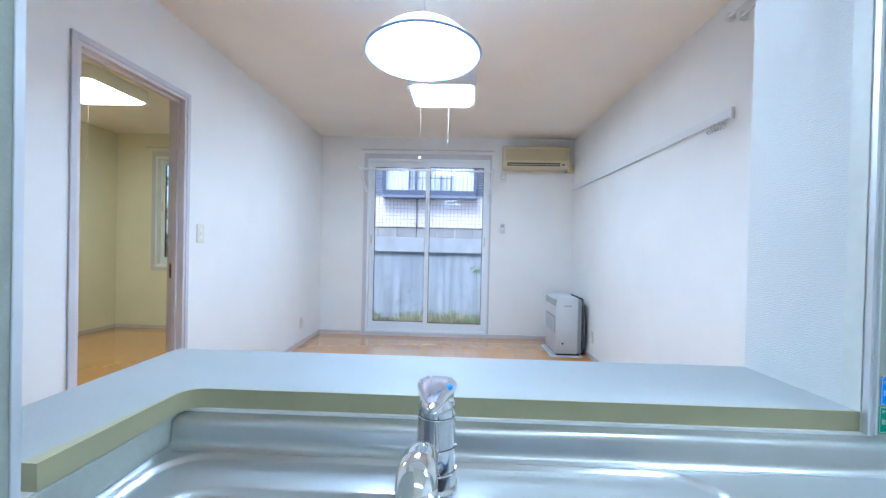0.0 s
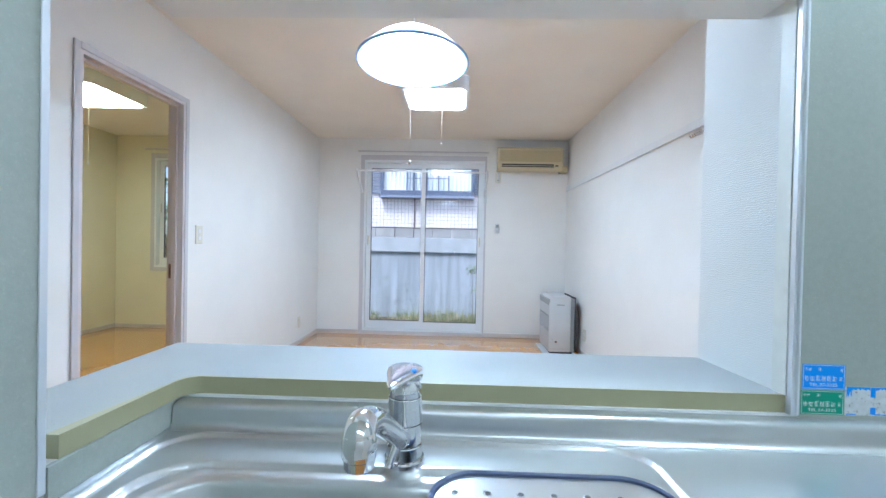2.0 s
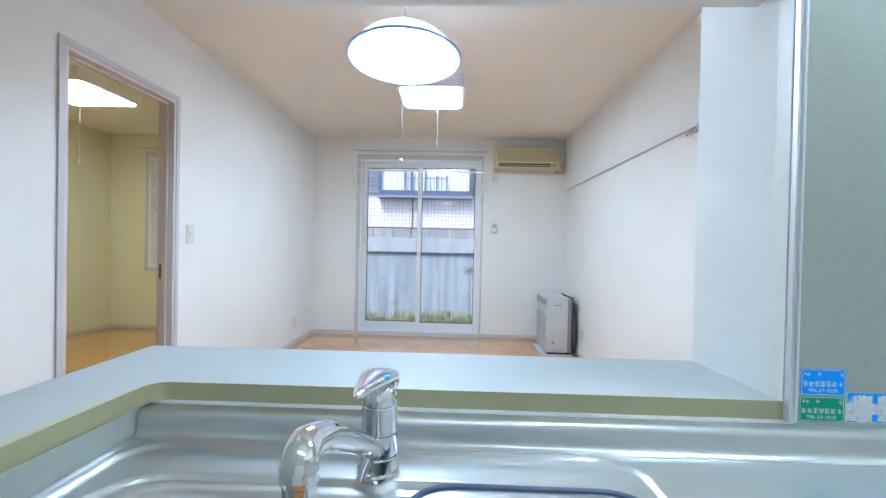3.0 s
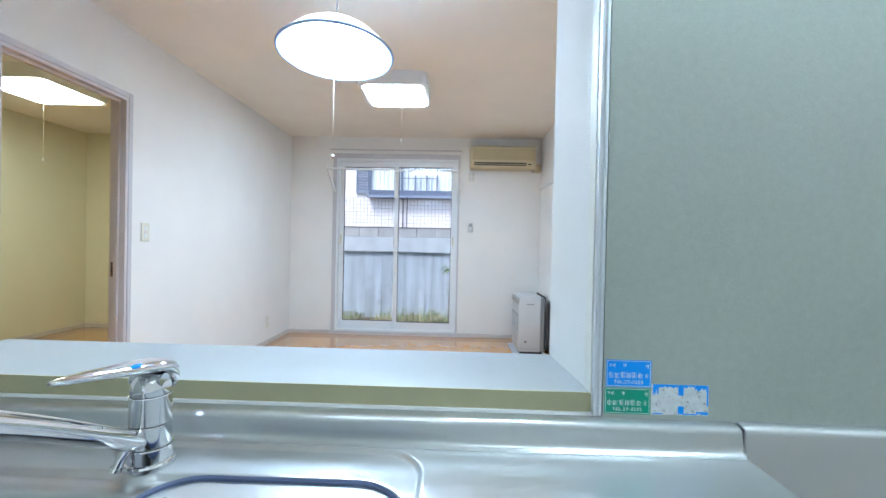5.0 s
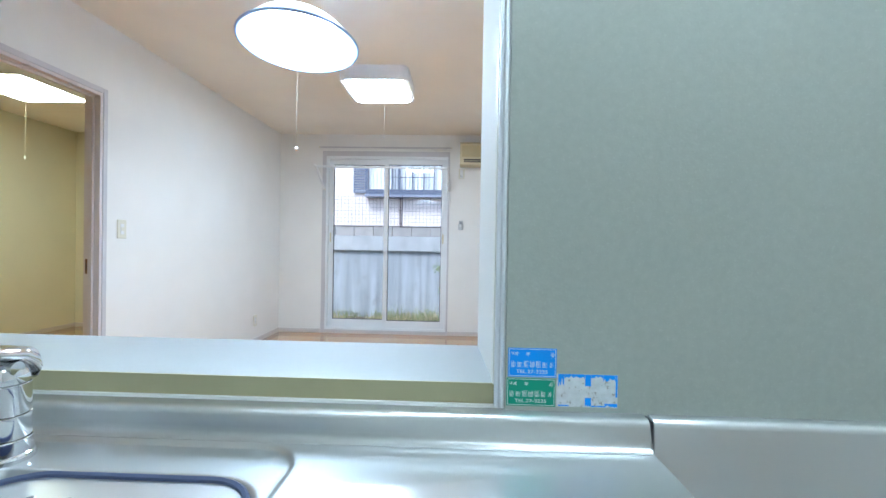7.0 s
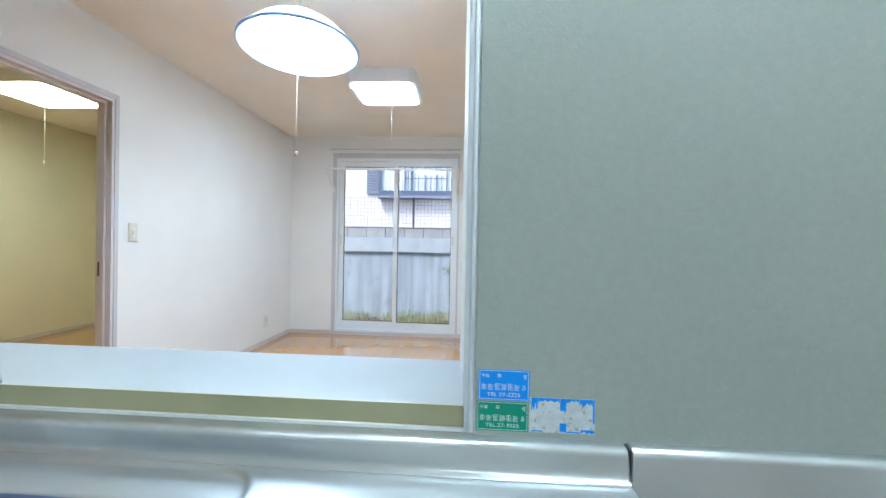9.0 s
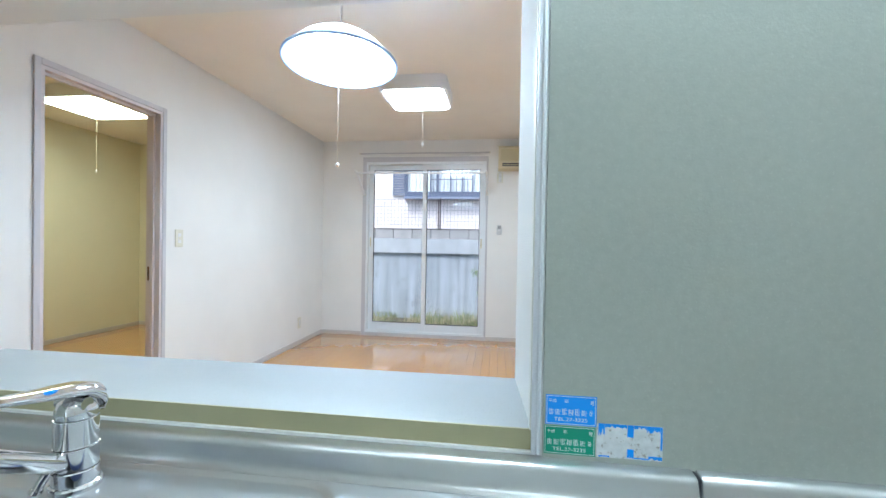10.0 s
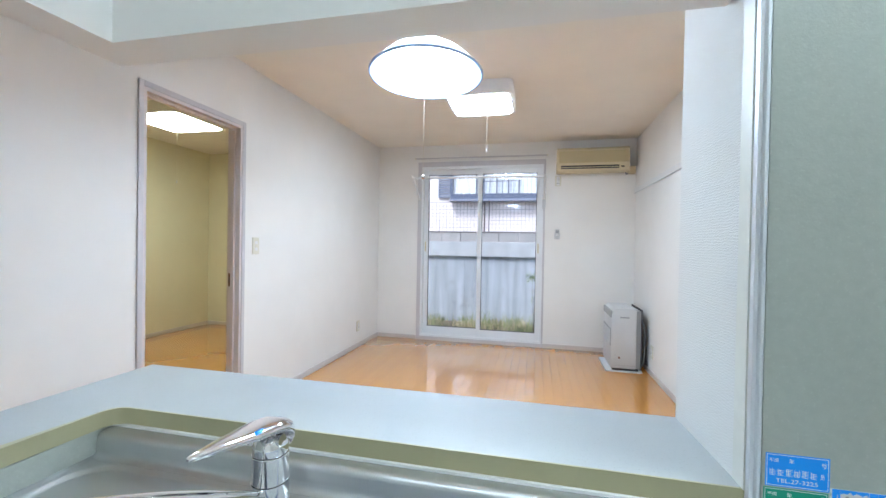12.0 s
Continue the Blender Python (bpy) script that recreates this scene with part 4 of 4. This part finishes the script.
def sticker(x0, x1, z0, z1, m, colour):
    y = PY - 0.0004
    t = thing("sticker", (x0, PY, z0), colour + " installer's sticker with white print on the kitchen panel", "sticker", "installer's stickers")
    part("sheet", B(x0, x1, y, PY - 0.00002, z0, z1), m, t)
    e, w, yy = 0.0013, 0.0005, y - 0.00008
    bm = bmesh.new()
    for q in ((x0 + e, x1 - e, z0 + e, z0 + e + w), (x0 + e, x1 - e, z1 - e - w, z1 - e), (x0 + e, x0 + e + w, z0 + e + w, z1 - e - w), (x1 - e - w, x1 - e, z0 + e + w, z1 - e - w)):
        box(bm, q[0], q[1], yy, y, q[2], q[3])
    part("border", bm, INK, t, "thin white border")
    wd, h = x1 - x0, z1 - z0
    writing("平成", x0 + 0.06 * wd, x0 + 0.21 * wd, z0 + 0.74 * h, z0 + 0.86 * h, yy, INK, t)
    writing("年", x0 + 0.37 * wd, x0 + 0.45 * wd, z0 + 0.73 * h, z0 + 0.87 * h, yy, INK, t)
    writing("号", x0 + 0.87 * wd, x0 + 0.95 * wd, z0 + 0.70 * h, z0 + 0.85 * h, yy, INK, t)
    for i in range(6):
        part("character", glyph_bars(x0 + (0.055 + 0.129 * i) * wd, z0 + 0.33 * h, 0.115 * wd, 0.23 * h, y, i + 3), INK, t)
    part("character", glyph_bars(x0 + 0.855 * wd, z0 + 0.35 * h, 0.07 * wd, 0.18 * h, y, 22), INK, t)
    writing("TEL.27-3225", x0 + 0.17 * wd, x0 + 0.82 * wd, z0 + 0.13 * h, z0 + 0.25 * h, yy, INK, t)


sticker(0.7165, 0.7795, 0.9135, 0.9515, BLUE, "bright blue")
sticker(0.7150, 0.7785, 0.8755, 0.9120, GREEN, "dark green")
ts = thing("sticker", (0.82, PY, 0.876), "torn half-peeled sticker with blue scraps on the kitchen panel", "sticker")
part("paper", B(0.7800, 0.8590, PY - 0.0003, PY - 0.00002, 0.8760, 0.9190), TORN, ts)
rnd = random.Random(7)


def scrap(xa, xb, za, zb, ragged):
    """A flake of blue film with one ragged edge."""
    n = 9
    lowe = [(xa + (xb - xa) * i / n, za + (rnd.uniform(0, ragged) if 0 < i < n else 0)) for i in range(n + 1)]
    bm = bmesh.new()
    poly = [(x, zb) for x in (xb, xa)]
    vs = [bm.verts.new((x, PY - 0.00045, z)) for x, z in lowe + poly]
    f = bm.faces.new(vs)
    r = bmesh.ops.extrude_face_region(bm, geom=[f])
    for v in r["geom"]:
        if isinstance(v, bmesh.types.BMVert):
            v.co.y = PY - 0.0003
    part("scrap", bm, BLUE, ts, "blue remnant", 0)


scrap(0.7900, 0.8165, 0.9135, 0.9188, 0.0045)
scrap(0.7820, 0.7898, 0.9030, 0.9188, 0.013)
scrap(0.8170, 0.8245, 0.9030, 0.9188, 0.001)
scrap(0.8248, 0.8400, 0.9140, 0.9188, 0.004)
scrap(0.8403, 0.8560, 0.9100, 0.9188, 0.007)
scrap(0.8563, 0.8586, 0.8890, 0.9188, 0.002)
scrap(0.8170, 0.8250, 0.8763, 0.8885, 0.003)
scrap(0.7825, 0.7960, 0.8762, 0.8785, 0.001)
scrap(0.8253, 0.8420, 0.8763, 0.8785, 0.001)
scrap(0.8423, 0.8586, 0.8763, 0.8815, 0.003)

# ---- outside ----
GZ = -0.43
WY = 8.50
bm = bmesh.new()
v = [bm.verts.new(p) for p in ((-600, -600, GZ), (600, -600, GZ), (600, 600, GZ), (-600, 600, GZ))]
bm.faces.new(v)
struct("ground", bm, EARTH, "bare earth yard")
rw = struct("wall_retaining", B(-4.3, 5.0, WY + 0.012, WY + 0.25, GZ - 0.1, 0.945), CONCRETE, "weathered grey concrete boundary wall with a block course")
BASES[rw] = Vector()
widths = [0.95, 1.25, 1.1, 0.9, 1.3, 1.05, 1.2, 1.55]
x = -4.3
for w in widths:
    part("concrete_panel", B(x + 0.004, x + w - 0.004, WY - 0.004 * (1 + math.sin(x * 7)), WY + 0.0115, GZ - 0.05, 0.944, bevel=0.003), CONCRETE, rw)
    x += w
part("beam", B(-4.3, 5.0, WY - 0.075, WY + 0.25, 0.945, 1.250, bevel=0.008), BEAM, rw, "pale concrete beam on the wall")
blk = mesh("block", B(-0.195, 0.195, -0.075, 0.075, 0, 0.19, bevel=0.006), BLOCK)
for i in range(23):
    o = new("block", blk)
    o.parent = rw
    o.location = (-4.1 + 0.4 * i, WY + 0.06 + 0.003 * math.sin(i * 2.3), 1.254)
part("coping", B(-4.3, 5.0, WY - 0.02, WY + 0.14, 1.446, 1.462, bevel=0.003), DARKMETAL, rw, "dark capping strip")

fe = thing("mesh_fence", (0.3, WY + 0.06, 1.46), "thin welded wire mesh fence on the concrete wall", "fence")
bm = bmesh.new()
for i in range(123):
    x = -4.2 + 0.075 * i
    box(bm, x - 0.0022, x + 0.0022, WY + 0.058, WY + 0.062, 1.462, 2.09)
for i in range(9):
    z = 1.475 + 0.076 * i
    box(bm, -4.2, 5.0, WY + 0.0545, WY + 0.058, z - 0.0022, z + 0.0022)
part("wire_mesh", bm, WIRE, fe, "grey welded wires")
for x in (-4.2, -2.36, -0.52, 1.32, 3.16):
    part("post", T([(x, WY + 0.085, 1.462), (x, WY + 0.085, 2.12)], 0.011, 10), DARKMETAL, fe)

ho = thing("house", (1.2, 12.3, GZ), "pale pinkish neighbouring house with a dark bay window and louvred shutters", "house")
part("wall", B(-3.7, 7.0, 12.30, 19.5, GZ, 5.70), SIDING, ho)
bm = bmesh.new()
along_x(bm, [(11.7, 5.62), (15.9, 7.7), (20.1, 5.62), (20.1, 5.50), (15.9, 7.55), (11.7, 5.50)], -4.2, 7.5)
part("roof", bm, ROOF, ho, "dark slate gable roof")
bw = part("bay_window", B(-2.06, 0.66, 11.98, 12.30, 2.52, 2.70, bevel=0.01), NAVYFRAME, ho, "dark framed bay window with pale curtains")
BASES[bw] = Vector()
part("sill", B(-2.10, 0.70, 11.95, 12.30, 2.48, 2.545, bevel=0.006), SHUTTER, bw)
part("top", B(-2.06, 0.66, 11.98, 12.30, 4.02, 4.16, bevel=0.01), NAVYFRAME, bw)
xs = [-2.06, -1.30, -1.09, -0.70, -0.36, -0.06, 0.66]
for i, x in enumerate(xs):
    w = 0.065 if i in (0, len(xs) - 1, 2) else 0.035
    part("mullion", B(x - w / 2, x + w / 2, 11.985, 12.06, 2.70, 4.02), NAVYFRAME, bw)
for a, b in zip(xs, xs[1:]):
    p = part("pane", B(a + 0.018, b - 0.018, 12.02, 12.026, 2.70, 4.02), GLASS, bw, smooth=0)
    p.visible_shadow = False
for x in (-1.20, -0.90, -0.53, -0.21):
    part("glazing_bar", B(x - 0.008, x + 0.008, 12.005, 12.018, 2.70, 4.02), NAVYFRAME, bw)
part("glazing_bar", B(-1.28, -0.08, 12.005, 12.018, 3.05, 3.07), NAVYFRAME, bw)
bm = bmesh.new()
n = 150
top, bot = [], []
for i in range(n + 1):
    x = -2.0 + 2.6 * i / n
    y = 12.13 + 0.02 * math.sin(i * 0.9)
    top.append(bm.verts.new((x, y, 4.0)))
    bot.append(bm.verts.new((x, y, 2.70)))
for i in range(n):
    bm.faces.new((bot[i], bot[i + 1], top[i + 1], top[i]))
part("curtain", bm, CURTAIN, bw, "pale net curtain")
part("side", B(-2.06, -2.0, 11.99, 12.30, 2.70, 4.02), NAVYFRAME, bw)
part("side", B(0.60, 0.66, 11.99, 12.30, 2.70, 4.02), NAVYFRAME, bw)
for xa, xb in ((-2.50, -2.10), (0.70, 1.12)):
    sh = part("shutter", B(xa, xa + 0.03, 12.22, 12.30, 2.62, 4.05), SHUTTER, ho, "blue grey louvred shutter")
    part("stile", B(xb - 0.03, xb, 12.22, 12.30, 2.62, 4.05), SHUTTER, sh)
    part("rail", B(xa + 0.03, xb - 0.03, 12.22, 12.30, 2.62, 2.66), SHUTTER, sh)
    part("rail", B(xa + 0.03, xb - 0.03, 12.22, 12.30, 4.01, 4.05), SHUTTER, sh)
    for i in range(17):
        z = 2.67 + 0.079 * i
        bm = box(bmesh.new(), xa + 0.03, xb - 0.03, -0.006, 0.006, -0.036, 0.036)
        bmesh.ops.transform(bm, matrix=pose(0, 12.26, z + 0.036, -35), verts=bm.verts)
        part("slat", bm, SHUTTER, sh)
dpipe = part("downpipe", T([(-1.08, 12.26, GZ), (-1.08, 12.26, 2.5)], 0.018, 12), FENCE_PIPE, ho)
for z in (1.70, 2.10, 2.44):
    part("bracket", B(-1.11, -1.05, 12.235, 12.30, z, z + 0.02), DARKMETAL, dpipe)

# grass along the wall
rnd = random.Random(11)


def blades(count, x0, x1, y0, y1, hmin, hmax, lean):
    bm = bmesh.new()
    cl = [(rnd.uniform(x0, x1), rnd.uniform(y0, y1), rnd.uniform(0.5, 1.1)) for _ in range(60)]
    for _ in range(count):
        cx, cy, s = rnd.choice(cl)
        x, y = cx + rnd.gauss(0, 0.13), min(WY - 0.02, cy + rnd.gauss(0, 0.08))
        h = rnd.uniform(hmin, hmax) * s
        a, w = rnd.uniform(0, 6.28), rnd.uniform(0.003, 0.007)
        dx, dy = math.cos(a), math.sin(a)
        q = lean * h * rnd.uniform(0.3, 1.2)
        p = [(x - w * dy, y + w * dx, GZ), (x + w * dy, y - w * dx, GZ), (x + dx * q * 0.35 + w * dy * 0.7, y + dy * q * 0.35 - w * dx * 0.7, GZ + h * 0.6), (x + dx * q * 0.35 - w * dy * 0.7, y + dy * q * 0.35 + w * dx * 0.7, GZ + h * 0.6), (x + dx * q, y + dy * q, GZ + h * (1 - 0.25 * lean))]
        vs = [bm.verts.new(c) for c in p]
        bm.faces.new(vs[:4])
        bm.faces.new((vs[3], vs[2], vs[4]))
    return bm


g = new("grass", mesh("grass", blades(3400, -3.6, 3.0, 7.4, 8.46, 0.10, 0.42, 0.8), GRASS, 0))
tagged(g, "uneven yellow green grass along the concrete wall", "grass", kind="stuff")
g = new("dry_grass", mesh("dry_grass", blades(3200, -3.6, 3.0, 7.2, 8.44, 0.08, 0.30, 1.4), STRAW, 0))
tagged(g, "flattened dry straw coloured grass", "grass", kind="stuff")


def leaves(bm, cx, cy, cz, sx, sy, sz, count, size):
    for _ in range(count):
        d = Vector((rnd.gauss(0, 1), rnd.gauss(0, 1), rnd.gauss(0, 1))).normalized() * rnd.random() ** 0.5
        c = Vector((cx + d.x * sx, cy + d.y * sy, cz + d.z * sz))
        e = Euler((rnd.uniform(-1, 1), rnd.uniform(-1, 1), rnd.uniform(0, 6.3))).to_matrix()
        s = size * rnd.uniform(0.6, 1.3)
        vs = [bm.verts.new(c + e @ Vector(p)) for p in ((0, -s, 0), (s * 0.45, 0, s * 0.12), (0, s, -s * 0.1), (-s * 0.45, 0, s * 0.12))]
        bm.faces.new(vs)
    return bm


vi = thing("shrub", (0.44, 5.45, GZ), "thin young shrub with yellow green leaves outside the window", "plant")
part("stem", T([(0.44, 5.45, GZ), (0.435, 5.44, 0.0), (0.43, 5.45, 0.40), (0.415, 5.45, 0.78)], [0.005, 0.004, 0.003, 0.0015], 6), BARK, vi)
bm = leaves(bmesh.new(), 0.40, 5.45, 0.78, 0.075, 0.06, 0.075, 46, 0.022)
leaves(bm, 0.43, 5.45, 0.50, 0.03, 0.03, 0.16, 16, 0.016)
part("foliage", bm, LEAFY, vi, "yellow green leaves", 0)

tr = thing("tree", (-5.3, 7.6, GZ), "leafy green garden tree beside the yard", "tree")
part("trunk", T([(-5.3, 7.6, GZ), (-5.27, 7.58, 0.3), (-5.32, 7.62, 0.9), (-5.28, 7.6, 1.6)], [0.07, 0.055, 0.045, 0.02], 10), BARK, tr)
for a in range(7):
    an = a * 0.9
    part("limb", T([(-5.3, 7.6, 0.35 + 0.14 * a), (-5.3 + 0.25 * math.cos(an), 7.6 + 0.25 * math.sin(an), 0.65 + 0.16 * a), (-5.3 + 0.52 * math.cos(an), 7.6 + 0.52 * math.sin(an), 0.80 + 0.18 * a)], [0.025, 0.016, 0.006], 8), BARK, tr)
bm = bmesh.new()
for i in range(16):
    an = i * 2.4
    leaves(bm, -5.3 + 0.5 * math.cos(an) * rnd.uniform(0.3, 1.2), 7.6 + 0.5 * math.sin(an), 0.55 + 0.115 * i, 0.32, 0.32, 0.22, 85, 0.05)
part("crown", bm, LEAF, tr, "loose green leaves", 0)


# ---- floor boards ----
BW = (XR - XL) / 40


def board(length):
    x, y, c, t = BW / 2 - 0.0001, length / 2 - 0.0001, 0.0004, 0.0115
    bm = bmesh.new()
    lo = [bm.verts.new((sx * x, sy * y, -t)) for sx, sy in ((-1, -1), (1, -1), (1, 1), (-1, 1))]
    mid = [bm.verts.new((sx * x, sy * y, -c)) for sx, sy in ((-1, -1), (1, -1), (1, 1), (-1, 1))]
    hi = [bm.verts.new((sx * (x - c), sy * (y - c), 0)) for sx, sy in ((-1, -1), (1, -1), (1, 1), (-1, 1))]
    bm.faces.new(hi)
    for a, b in ((lo, mid), (mid, hi)):
        for i in range(4):
            bm.faces.new((a[i], a[(i + 1) % 4], b[(i + 1) % 4], b[i]))
    return mesh("floorboard", bm, WOOD, 0)


BOARDS = {}


def lay(parent, xs, y0, y1, step=0.909):
    for i, x in enumerate(xs):
        cuts = [y0] + [y for y in np.arange(y0 + step * ((i * 0.382) % 1.0), y1, step) if y0 + 0.15 < y < y1 - 0.15] + [y1]
        for a, b in zip(cuts, cuts[1:]):
            key = round(b - a, 2)
            if key not in BOARDS:
                BOARDS[key] = board(key)
            o = new("floorboard", BOARDS[key])
            o.parent = parent
            o.location = (x, (a + b) / 2, 0)


lay(floor, [XL + BW * (i + 0.5) for i in range(40)], 0.70, YF)
lay(bedfloor, [XB + BW * (i + 0.5) for i in range(33)], 2.0, YF)
struct("floor_kitchen", B(XL, XR, YS, 0.70, -0.0115, -0.0005), WOOD, "orange wood floor behind the counter")
struct("floor_bedroom_near", B(XB, XL - WT, YB, 2.0, -0.0115, -0.0005), WOOD, "orange wood bedroom floor")
